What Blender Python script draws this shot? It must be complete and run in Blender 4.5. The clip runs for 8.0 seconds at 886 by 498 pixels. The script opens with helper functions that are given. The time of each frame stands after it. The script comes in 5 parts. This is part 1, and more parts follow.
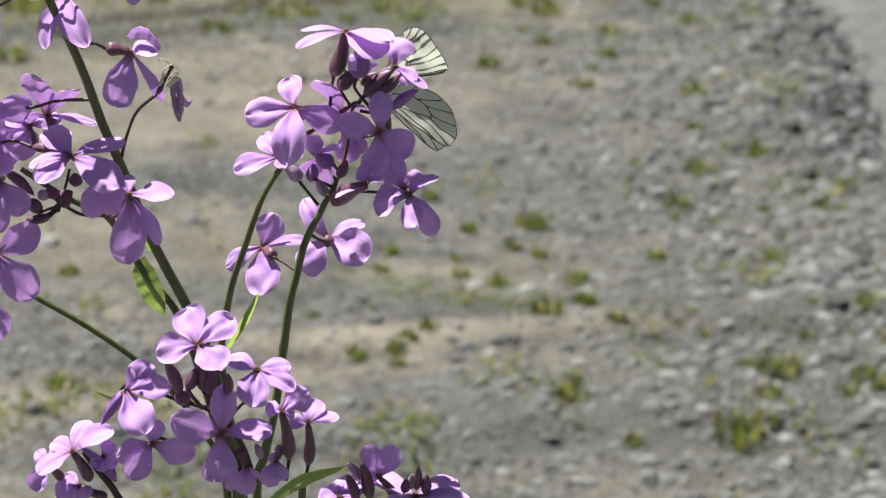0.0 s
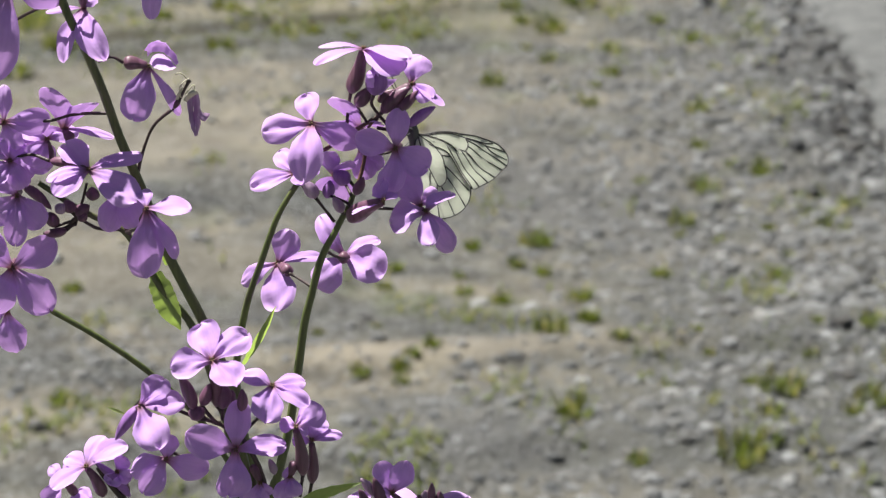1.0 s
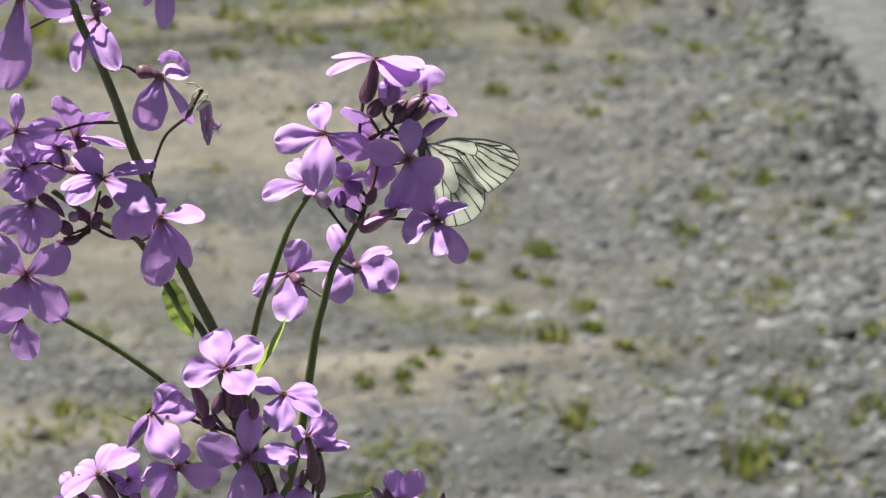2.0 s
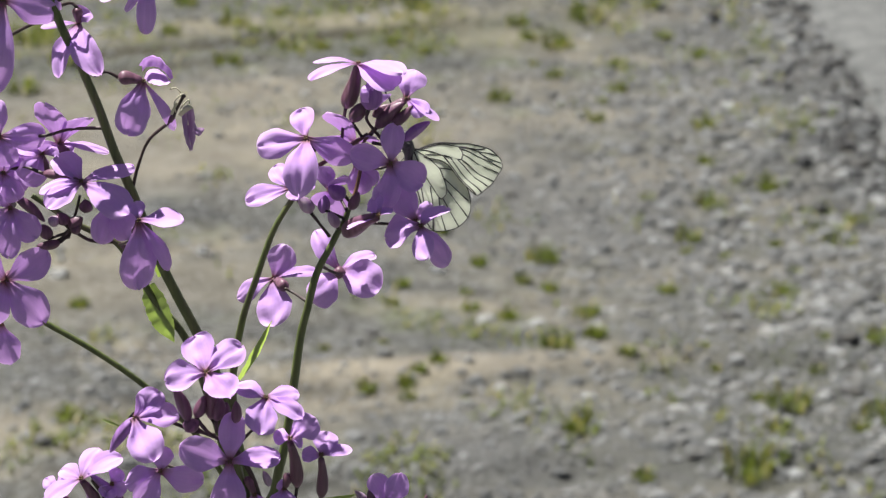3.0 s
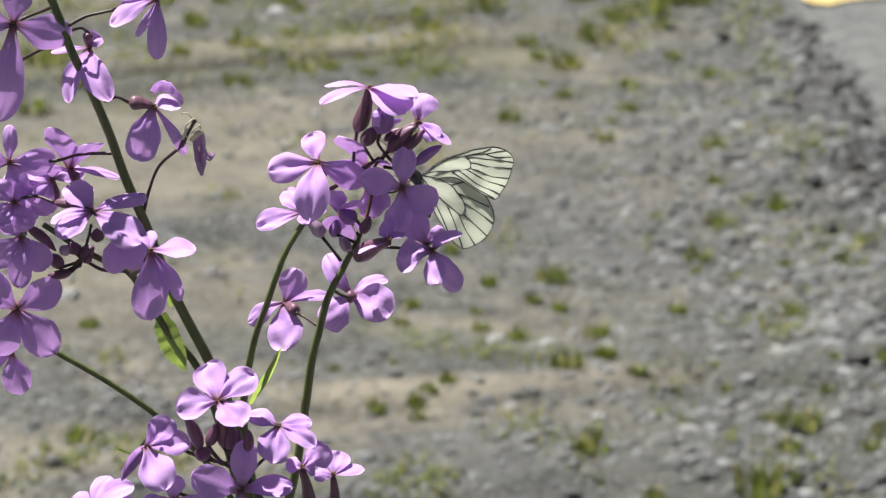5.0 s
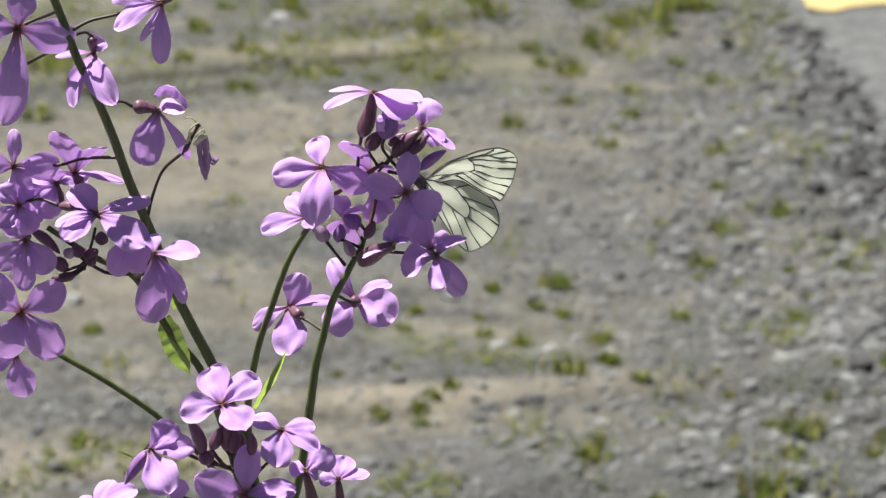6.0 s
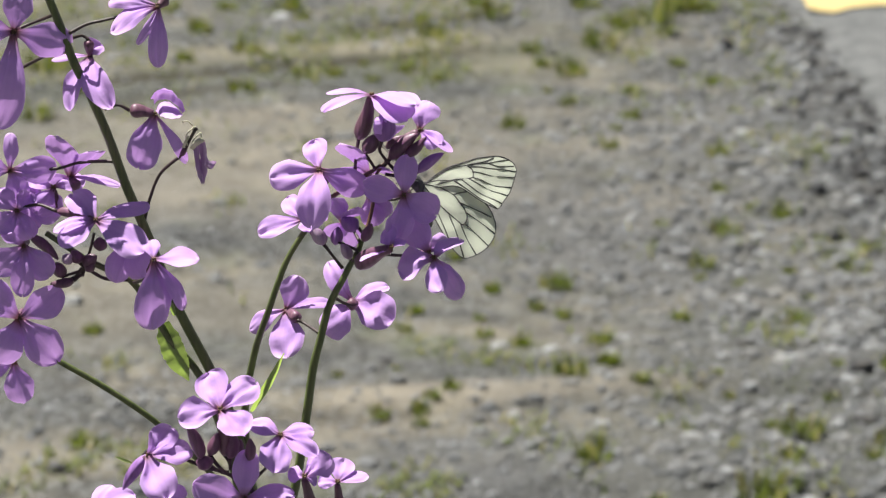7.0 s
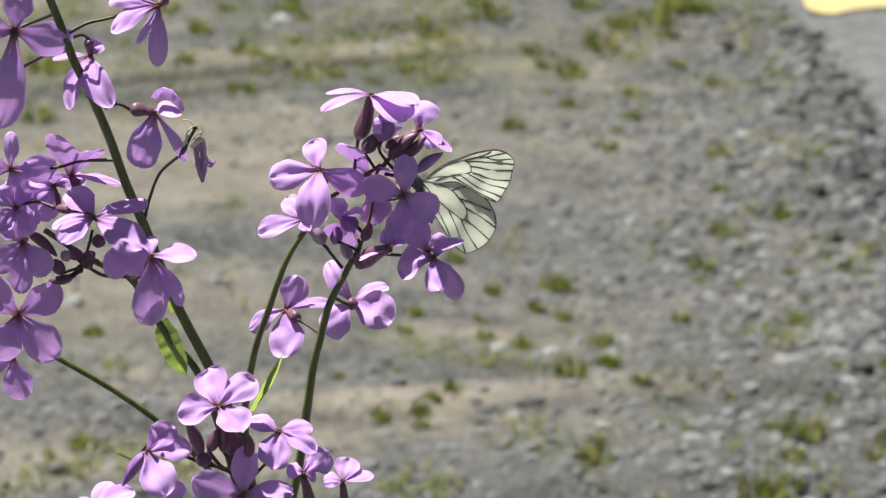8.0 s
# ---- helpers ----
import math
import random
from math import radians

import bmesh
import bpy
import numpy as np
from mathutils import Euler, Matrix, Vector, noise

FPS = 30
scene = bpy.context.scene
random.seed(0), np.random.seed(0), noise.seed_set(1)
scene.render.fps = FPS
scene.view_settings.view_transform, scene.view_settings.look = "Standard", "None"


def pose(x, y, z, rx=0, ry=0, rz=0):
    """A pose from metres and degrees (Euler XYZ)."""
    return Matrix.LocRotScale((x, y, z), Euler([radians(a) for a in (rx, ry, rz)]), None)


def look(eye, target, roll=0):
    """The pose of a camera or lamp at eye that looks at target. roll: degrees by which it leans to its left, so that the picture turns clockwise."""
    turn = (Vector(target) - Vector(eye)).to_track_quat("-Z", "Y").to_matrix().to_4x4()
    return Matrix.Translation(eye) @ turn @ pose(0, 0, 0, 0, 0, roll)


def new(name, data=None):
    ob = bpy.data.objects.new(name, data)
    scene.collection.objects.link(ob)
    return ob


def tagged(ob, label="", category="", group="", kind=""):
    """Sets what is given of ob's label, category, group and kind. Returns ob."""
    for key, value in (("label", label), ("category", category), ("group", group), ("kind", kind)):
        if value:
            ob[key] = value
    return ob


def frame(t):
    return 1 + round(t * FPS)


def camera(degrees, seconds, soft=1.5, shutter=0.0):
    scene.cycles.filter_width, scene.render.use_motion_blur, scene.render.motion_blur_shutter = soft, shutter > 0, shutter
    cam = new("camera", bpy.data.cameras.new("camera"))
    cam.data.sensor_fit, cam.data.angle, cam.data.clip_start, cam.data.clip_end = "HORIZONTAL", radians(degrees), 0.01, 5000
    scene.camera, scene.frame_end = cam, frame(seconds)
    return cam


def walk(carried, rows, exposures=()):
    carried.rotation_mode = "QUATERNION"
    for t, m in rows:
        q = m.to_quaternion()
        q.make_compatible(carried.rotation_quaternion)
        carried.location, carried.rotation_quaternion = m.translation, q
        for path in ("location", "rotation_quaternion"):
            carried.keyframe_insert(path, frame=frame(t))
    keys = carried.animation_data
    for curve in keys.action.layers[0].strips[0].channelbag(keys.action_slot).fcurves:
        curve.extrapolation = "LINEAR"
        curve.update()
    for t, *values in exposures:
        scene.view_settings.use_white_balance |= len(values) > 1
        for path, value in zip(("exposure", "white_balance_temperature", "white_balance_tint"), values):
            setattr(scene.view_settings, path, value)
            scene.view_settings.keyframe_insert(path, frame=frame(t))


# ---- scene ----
# ---- camera ----
cam = camera(20.0, 8.0, soft=1.3)
cam.data.dof.use_dof = True
cam.data.dof.focus_distance = 0.615
cam.data.dof.aperture_fstop = 37.0
EYE = (0.0, 0.0, 1.2)
TURNS = [
    (0, -0.000, -22.000, 0.000),
    (0.5, 0.098, -21.783, -0.075),
    (1, 0.113, -21.598, -0.046),
    (1.5, 0.176, -21.469, -0.094),
    (3, 0.284, -21.235, -0.068),
    (3.5, 0.357, -21.136, -0.033),
    (4, 0.420, -20.941, -0.009),
    (4.5, 0.452, -20.863, 0.022),
    (6, 0.561, -20.642, 0.041),
    (6.5, 0.600, -20.665, -0.032),
    (7, 0.592, -20.628, -0.009),
    (7.5, 0.599, -20.588, -0.009),
    (8, 0.599, -20.590, -0.010),
]
walk(cam, [(t, pose(*EYE, 90 + pitch, roll, yaw)) for t, yaw, pitch, roll in TURNS])

# ---- daylight ----
SUN_WAY = Vector((-0.36, 0.26, 0.90)).normalized()
sun = new("sun", bpy.data.lights.new("sun", "SUN"))
sun.data.energy, sun.data.angle, sun.data.color = 7.75, radians(0.53), (1.0, 0.965, 0.92)
sun.matrix_world = look(SUN_WAY * 40, (0, 0, 0))
world = bpy.data.worlds.new("day_sky")
scene.world = world
world.use_nodes = True
sky = world.node_tree.nodes.new("ShaderNodeTexSky")
sky.sky_type, sky.sun_disc = "NISHITA", False
sky.sun_elevation = math.asin(SUN_WAY.z)
sky.sun_rotation = math.atan2(SUN_WAY.x, SUN_WAY.y)
background = world.node_tree.nodes["Background"]
background.inputs["Strength"].default_value = 0.026
world.node_tree.links.new(sky.outputs[0], background.inputs["Color"])
scene.view_settings.exposure = 0.35

# ---- materials ----


class Nodes:
    """A node material, with short ways to add nodes and links."""

    def __init__(self, name):
        self.mat = bpy.data.materials.new(name)
        self.mat.use_nodes = True
        self.tree = self.mat.node_tree
        self.bsdf = self.tree.nodes["Principled BSDF"]
        self.out = self.tree.nodes["Material Output"]

    def add(self, kind, **values):
        n = self.tree.nodes.new(kind)
        for key, value in values.items():
            n.inputs[key].default_value = value
        return n

    def link(self, a, b):
        self.tree.links.new(a, b)

    def noise(self, where, scale, detail=4.0, rough=0.55):
        n = self.add("ShaderNodeTexNoise", Scale=scale, Detail=detail, Roughness=rough)
        self.link(where, n.inputs["Vector"])
        return n.outputs["Fac"]

    def ramp(self, fac, *stops):
        r = self.tree.nodes.new("ShaderNodeValToRGB")
        while len(r.color_ramp.elements) < len(stops):
            r.color_ramp.elements.new(0.5)
        for e, (at, colour) in zip(r.color_ramp.elements, stops):
            e.position, e.color = at, (*colour, 1)
        self.link(fac, r.inputs["Fac"])
        return r.outputs["Color"]

    def mix(self, fac, a, b, mode="MIX"):
        m = self.tree.nodes.new("ShaderNodeMix")
        m.data_type, m.blend_type = "RGBA", mode
        for socket, value in ((m.inputs[0], fac), (m.inputs[6], a), (m.inputs[7], b)):
            if isinstance(value, bpy.types.NodeSocket):
                self.link(value, socket)
            elif isinstance(value, (int, float)):
                socket.default_value = value
            else:
                socket.default_value = (*value, 1)
        return m.outputs[2]

    def maths(self, op, a, b=0.0):
        m = self.tree.nodes.new("ShaderNodeMath")
        m.operation = op
        for socket, value in ((m.inputs[0], a), (m.inputs[1], b)):
            if isinstance(value, bpy.types.NodeSocket):
                self.link(value, socket)
            else:
                socket.default_value = value
        return m.outputs[0]

    def bump(self, height, strength, distance):
        b = self.add("ShaderNodeBump", Strength=strength, Distance=distance)
        self.link(height, b.inputs["Height"])
        self.link(b.outputs["Normal"], self.bsdf.inputs["Normal"])
        return b.outputs["Normal"]

    def leafy(self, colour, glow, share, normal=None):
        """Mix in light that comes through a thin blade."""
        thin = self.add("ShaderNodeBsdfTranslucent")
        for value, socket in ((colour, self.bsdf.inputs["Base Color"]), (glow, thin.inputs["Color"])):
            self.link(value, socket)
        if normal:
            self.link(normal, thin.inputs["Normal"])
        m = self.add("ShaderNodeMixShader", Fac=share)
        self.link(self.bsdf.outputs[0], m.inputs[1])
        self.link(thin.outputs[0], m.inputs[2])
        self.link(m.outputs[0], self.out.inputs["Surface"])


def place_of(n):
    return n.add("ShaderNodeTexCoord").outputs["Object"]


def petal_material():
    n = Nodes("petal")
    uv = n.add("ShaderNodeTexCoord").outputs["UV"]
    part_uv = n.tree.nodes.new("ShaderNodeSeparateXYZ")
    n.link(uv, part_uv.inputs[0])
    along, across = part_uv.outputs[1], part_uv.outputs[0]
    one = n.add("ShaderNodeObjectInfo").outputs["Random"]
    where = place_of(n)
    # fine veins that fan out from the claw
    off = n.maths("ABSOLUTE", n.maths("SUBTRACT", across, 0.5))
    wob = n.maths("MULTIPLY", n.noise(where, 260), 1.2)
    vein = n.maths("SINE", n.maths("ADD", n.maths("MULTIPLY", off, 46.0), wob))
    vein = n.maths("POWER", n.maths("ADD", n.maths("MULTIPLY", vein, 0.5), 0.5), 3.0)
    blotch = n.noise(where, 210, 3)
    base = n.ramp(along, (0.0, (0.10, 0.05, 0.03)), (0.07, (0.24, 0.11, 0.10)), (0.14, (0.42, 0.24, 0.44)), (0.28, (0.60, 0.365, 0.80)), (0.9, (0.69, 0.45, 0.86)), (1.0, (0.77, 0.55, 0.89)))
    tone = n.mix(blotch, (0.82, 0.78, 0.88), (1.12, 1.12, 1.06))
    colour = n.mix(1.0, base, tone, "MULTIPLY")
    colour = n.mix(n.maths("MULTIPLY", vein, 0.05), colour, (0.26, 0.12, 0.38))
    # catch-light along the petal's edge, put into the colour as a paler rim
    rim = n.ramp(off, (0.44, (0, 0, 0)), (0.5, (0.75, 0.75, 0.75)))
    colour = n.mix(n.mix(1.0, rim, n.ramp(along, (0.35, (0, 0, 0)), (0.6, (1, 1, 1))), "MULTIPLY"), colour, (0.70, 0.50, 0.84))
    pale = n.mix(n.maths("MULTIPLY", one, 0.30), colour, (0.65, 0.40, 0.80))
    glow = n.mix(1.0, pale, (1.25, 1.08, 1.24), "MULTIPLY")
    n.bsdf.inputs["Roughness"].default_value = 0.62
    n.bsdf.inputs["Specular IOR Level"].default_value = 0.14
    relief = n.maths("ADD", n.maths("MULTIPLY", vein, 0.10), n.maths("MULTIPLY", n.noise(where, 300, 4, 0.6), 1.4))
    normal = n.bump(relief, 0.22, 0.0005)
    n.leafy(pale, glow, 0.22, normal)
    return n.mat


def stalk_material(name, low, high, rough=0.45, tint=(0.10, 0.05, 0.07)):
    n = Nodes(name)
    where = place_of(n)
    streak = n.add("ShaderNodeMapping", Scale=(900.0, 900.0, 60.0))
    n.link(where, streak.inputs["Vector"])
    fine = n.noise(streak.outputs[0], 1.0, 3)
    colour = n.ramp(fine, (0.3, low), (0.75, high))
    colour = n.mix(n.ramp(n.noise(where, 45), (0.52, (0, 0, 0)), (0.75, (0.55, 0.55, 0.55))), colour, tint)
    n.link(colour, n.bsdf.inputs["Base Color"])
    n.bsdf.inputs["Roughness"].default_value = rough
    n.bsdf.inputs["Subsurface Weight"].default_value = 0.12
    n.bsdf.inputs["Subsurface Radius"].default_value = (0.0006, 0.0008, 0.0003)
    n.bump(fine, 0.3, 0.0003)
    return n.mat


def leaf_material():
    n = Nodes("leaf")
    where = place_of(n)
    cells = n.add("ShaderNodeTexVoronoi", Scale=420.0)
    n.link(where, cells.inputs["Vector"])
    colour = n.mix(n.noise(where, 160), (0.20, 0.28, 0.12), (0.36, 0.44, 0.24))
    colour = n.mix(n.maths("MULTIPLY", cells.outputs["Distance"], 0.4), colour, (0.22, 0.32, 0.10))
    glow = n.mix(n.noise(where, 300), (0.40, 0.58, 0.08), (0.55, 0.72, 0.16))
    n.bsdf.inputs["Roughness"].default_value = 0.4
    normal = n.bump(cells.outputs["Distance"], 0.35, 0.0006)
    n.leafy(colour, glow, 0.52, normal)
    return n.mat


def plain(name, colour, dark, scale, rough=0.6, relief=0.3, depth=0.001):
    n = Nodes(name)
    where = place_of(n)
    fine = n.noise(where, scale)
    n.link(n.mix(n.noise(where, scale * 0.23), n.mix(fine, dark, colour), colour), n.bsdf.inputs["Base Color"])
    n.bsdf.inputs["Roughness"].default_value = rough
    n.bump(fine, relief, depth)
    return n.mat


def wing_material():
    n = Nodes("wing_scales")
    where = place_of(n)
    dust = n.noise(where, 1500, 3)
    colour = n.mix(dust, (0.80, 0.86, 0.70), (0.90, 0.94, 0.80))
    glow = n.mix(n.noise(where, 260), (0.93, 0.96, 0.82), (0.98, 0.98, 0.90))
    n.bsdf.inputs["Roughness"].default_value = 0.5
    n.bsdf.inputs["Sheen Weight"].default_value = 0.2
    streak = n.bump(dust, 0.2, 0.0003)
    n.leafy(colour, glow, 0.56, streak)
    return n.mat


def soil_material():
    n = Nodes("stony_soil")
    where = n.add("ShaderNodeNewGeometry").outputs["Position"]
    long = n.add("ShaderNodeMapping", Scale=(1.0, 2.6, 1.0))
    n.link(where, long.inputs["Vector"])
    broad = n.noise(long.outputs[0], 2.3, 5, 0.6)
    mid = n.noise(where, 16, 6, 0.65)
    fine = n.noise(where, 130, 5, 0.7)
    grit = n.add("ShaderNodeTexVoronoi", Scale=150.0)
    n.link(where, grit.inputs["Vector"])
    earth = n.ramp(broad, (0.36, (0.074, 0.078, 0.073)), (0.50, (0.122, 0.120, 0.101)), (0.62, (0.218, 0.198, 0.148)))
    colour = n.mix(n.ramp(mid, (0.40, (0, 0, 0)), (0.62, (1, 1, 1))), n.mix(1.0, earth, (0.44, 0.44, 0.47), "MULTIPLY"), earth)
    colour = n.mix(n.ramp(fine, (0.30, (0.55, 0.55, 0.55)), (0.60, (0, 0, 0))), colour, (0.075, 0.072, 0.065))
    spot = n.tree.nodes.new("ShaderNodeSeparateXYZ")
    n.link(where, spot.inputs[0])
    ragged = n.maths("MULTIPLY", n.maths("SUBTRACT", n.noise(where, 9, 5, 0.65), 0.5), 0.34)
    speck = n.ramp(grit.outputs["Color"], (0.5, (0, 0, 0)), (0.95, (0.6, 0.6, 0.6)))
    colour = n.mix(speck, colour, (0.24, 0.245, 0.245))
    moss = n.ramp(n.noise(where, 5.5, 6, 0.7), (0.55, (0, 0, 0)), (0.72, (0.45, 0.45, 0.45)))
    colour = n.mix(moss, colour, (0.13, 0.15, 0.06))
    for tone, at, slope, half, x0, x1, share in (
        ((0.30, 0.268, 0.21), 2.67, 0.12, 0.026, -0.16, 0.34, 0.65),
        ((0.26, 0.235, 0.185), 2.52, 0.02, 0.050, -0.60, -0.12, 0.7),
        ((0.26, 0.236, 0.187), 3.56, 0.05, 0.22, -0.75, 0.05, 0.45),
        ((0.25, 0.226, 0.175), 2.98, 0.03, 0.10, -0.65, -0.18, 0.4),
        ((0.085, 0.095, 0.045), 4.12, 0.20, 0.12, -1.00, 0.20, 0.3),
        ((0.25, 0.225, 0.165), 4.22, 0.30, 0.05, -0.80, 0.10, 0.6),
        # three dark bands: shade of the rut steps painted into the soil
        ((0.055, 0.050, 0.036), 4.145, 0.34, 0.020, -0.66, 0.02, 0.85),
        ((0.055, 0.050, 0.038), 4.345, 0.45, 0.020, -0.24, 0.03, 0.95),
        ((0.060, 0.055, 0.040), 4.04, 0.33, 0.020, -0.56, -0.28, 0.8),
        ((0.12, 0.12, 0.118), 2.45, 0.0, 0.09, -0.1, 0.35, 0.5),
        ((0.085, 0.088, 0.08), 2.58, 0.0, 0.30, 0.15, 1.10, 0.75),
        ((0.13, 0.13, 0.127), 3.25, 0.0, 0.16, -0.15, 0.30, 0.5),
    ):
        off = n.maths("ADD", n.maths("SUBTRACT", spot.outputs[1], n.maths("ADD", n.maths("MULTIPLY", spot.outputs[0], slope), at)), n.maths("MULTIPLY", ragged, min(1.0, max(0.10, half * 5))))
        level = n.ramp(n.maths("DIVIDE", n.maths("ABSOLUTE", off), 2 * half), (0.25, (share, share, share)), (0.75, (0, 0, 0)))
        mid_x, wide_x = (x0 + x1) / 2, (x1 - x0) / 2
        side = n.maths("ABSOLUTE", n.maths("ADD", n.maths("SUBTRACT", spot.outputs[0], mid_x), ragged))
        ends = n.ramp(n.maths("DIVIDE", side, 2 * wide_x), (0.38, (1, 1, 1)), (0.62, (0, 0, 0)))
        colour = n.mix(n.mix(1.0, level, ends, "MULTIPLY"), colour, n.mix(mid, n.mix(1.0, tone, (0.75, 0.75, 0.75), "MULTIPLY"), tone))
    verge = n.maths("ABSOLUTE", n.maths("ADD", n.maths("SUBTRACT", spot.outputs[0], 0.575), n.maths("MULTIPLY", ragged, 0.5)))
    reach = n.maths("ABSOLUTE", n.maths("ADD", n.maths("SUBTRACT", spot.outputs[1], 3.65), ragged))
    crumbs = n.mix(1.0, n.ramp(verge, (0.02, (0.8, 0.8, 0.8)), (0.085, (0, 0, 0))), n.ramp(reach, (0.35, (1, 1, 1)), (0.55, (0, 0, 0))), "MULTIPLY")
    colour = n.mix(crumbs, colour, (0.045, 0.046, 0.046))
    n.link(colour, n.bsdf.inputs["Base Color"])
    n.bsdf.inputs["Roughness"].default_value = 0.92
    n.bsdf.inputs["Specular IOR Level"].default_value = 0.2
    n.bump(n.maths("ADD", fine, n.maths("MULTIPLY", grit.outputs["Distance"], 0.8)), 0.6, 0.010)
    return n.mat


def stone_material(name, *stops):
    n = Nodes(name)
    geo = n.add("ShaderNodeNewGeometry")
    colour = n.ramp(geo.outputs["Random Per Island"], *stops)
    where = geo.outputs["Position"]
    grain = n.noise(where, 220, 5, 0.7)
    colour = n.mix(1.0, colour, n.mix(grain, (0.72, 0.72, 0.72), (1.2, 1.18, 1.14)), "MULTIPLY")
    colour = n.mix(n.ramp(n.noise(where, 60), (0.5, (0, 0, 0)), (0.8, (0.5, 0.5, 0.5))), colour, (0.27, 0.245, 0.19))
    n.link(colour, n.bsdf.inputs["Base Color"])
    n.bsdf.inputs["Roughness"].default_value = 0.8
    n.bump(grain, 0.6, 0.004)
    return n.mat


def asphalt_material():
    n = Nodes("asphalt")
    where = n.add("ShaderNodeNewGeometry").outputs["Position"]
    grit = n.add("ShaderNodeTexVoronoi", Scale=210.0)
    n.link(where, grit.inputs["Vector"])
    worn = n.ramp(n.noise(where, 26, 6, 0.8), (0.38, (0, 0, 0)), (0.62, (1, 1, 1)))
    colour = n.mix(worn, (0.040, 0.045, 0.046), (0.130, 0.136, 0.132))
    colour = n.mix(n.ramp(grit.outputs["Color"], (0.2, (0, 0, 0)), (0.9, (0.7, 0.7, 0.7))), colour, (0.150, 0.150, 0.145))
    n.link(colour, n.bsdf.inputs["Base Color"])
    n.bsdf.inputs["Roughness"].default_value = 0.85
    n.bump(grit.outputs["Distance"], 0.6, 0.004)
    return n.mat


petal_skin = petal_material()
stem_green = stalk_material("stem_green", (0.070, 0.098, 0.030), (0.165, 0.200, 0.062))
stem_dark = stalk_material("stem_dark", (0.030, 0.022, 0.020), (0.075, 0.050, 0.040), 0.5)
stem_brown = stalk_material("stem_brown", (0.085, 0.040, 0.026), (0.20, 0.105, 0.060), 0.5)
calyx_skin = stalk_material("calyx_skin", (0.105, 0.045, 0.070), (0.23, 0.11, 0.165), 0.42, (0.12, 0.09, 0.055))
bud_tones = {
    "bud": stalk_material("bud_skin", (0.105, 0.046, 0.080), (0.23, 0.105, 0.175), 0.40, (0.09, 0.06, 0.05)),
    "lilac": stalk_material("bud_lilac", (0.24, 0.11, 0.34), (0.38, 0.19, 0.50), 0.5, (0.17, 0.07, 0.22)),
    "pale": stalk_material("bud_pale", (0.30, 0.17, 0.30), (0.52, 0.42, 0.50), 0.35, (0.17, 0.07, 0.14)),
}
leaf_skin = leaf_material()
anther_skin = plain("anther", (0.17, 0.11, 0.05), (0.10, 0.05, 0.03), 900, 0.7)
wilted_skin = stalk_material("wilted_petal", (0.36, 0.17, 0.40), (0.74, 0.56, 0.74), 0.6, (0.22, 0.08, 0.24))
pale_skin = plain("dry_stamen", (0.72, 0.70, 0.52), (0.52, 0.48, 0.30), 700, 0.7)
wing_skin = wing_material()
vein_skin = plain("wing_vein", (0.030, 0.028, 0.026), (0.015, 0.014, 0.013), 800, 0.55)
fur_skin = plain("body_fur", (0.16, 0.16, 0.155), (0.03, 0.03, 0.03), 1500, 0.8, 0.8, 0.0006)
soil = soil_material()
gravel_grey = stone_material("gravel_grey", (0.0, (0.082, 0.087, 0.091)), (0.45, (0.130, 0.136, 0.138)), (0.85, (0.165, 0.172, 0.176)), (1.0, (0.27, 0.282, 0.288)))
stone_pale = stone_material("stone_pale", (0.0, (0.23, 0.24, 0.245)), (1.0, (0.36, 0.375, 0.38)))
stone_dark = stone_material("stone_dark", (0.0, (0.05, 0.05, 0.052)), (1.0, (0.10, 0.10, 0.10)))
rubble_grey = stone_material("rubble_grey", (0.0, (0.022, 0.022, 0.024)), (0.65, (0.070, 0.074, 0.078)), (1.0, (0.25, 0.265, 0.272)))
tar = asphalt_material()
yellow_paint = plain("road_paint", (0.52, 0.41, 0.17), (0.40, 0.31, 0.13), 60, 0.7, 0.4, 0.001)


def grass_material():
    n = Nodes("grass_blade")
    geo = n.add("ShaderNodeNewGeometry")
    fresh = n.ramp(geo.outputs["Random Per Island"], (0.0, (0.10, 0.135, 0.025)), (0.6, (0.18, 0.215, 0.042)), (0.85, (0.28, 0.26, 0.085)), (1.0, (0.38, 0.33, 0.18)))
    fresh = n.mix(n.noise(geo.outputs["Position"], 90), n.mix(1.0, fresh, (0.7, 0.7, 0.7), "MULTIPLY"), fresh)
    glow = n.mix(1.0, fresh, (1.5, 1.6, 0.9), "MULTIPLY")
    n.bsdf.inputs["Roughness"].default_value = 0.5
    n.leafy(fresh, glow, 0.4)
    return n.mat


grass_skin = grass_material()

# ---- mesh helpers ----


def part(name, bm, material, parent=None, label="", smooth=True):
    """Link a bmesh as one mesh object, under a thing or a part."""
    mesh = bpy.data.meshes.new(name)
    bm.normal_update()
    bm.to_mesh(mesh)
    bm.free()
    mesh.materials.append(material)
    mesh.polygons.foreach_set("use_smooth", [smooth] * len(mesh.polygons))
    ob = new(name, mesh)
    ob.parent = parent
    if label:
        tagged(ob, label)
    return ob


def curve_points(points, steps=6):
    """A smooth line through the points (Catmull-Rom)."""
    p = [Vector(q) for q in points]
    if len(p) < 3:
        return [p[0].lerp(p[1], i / steps) for i in range(steps + 1)]
    p = [p[0] * 2 - p[1]] + p + [p[-1] * 2 - p[-2]]
    line = []
    for a, b, c, d in zip(p, p[1:], p[2:], p[3:]):
        for i in range(steps):
            t = i / steps
            line.append(0.5 * (2 * b + (c - a) * t + (2 * a - 5 * b + 4 * c - d) * t * t + (3 * b - a - 3 * c + d) * t ** 3))
    return line + [p[-2]]


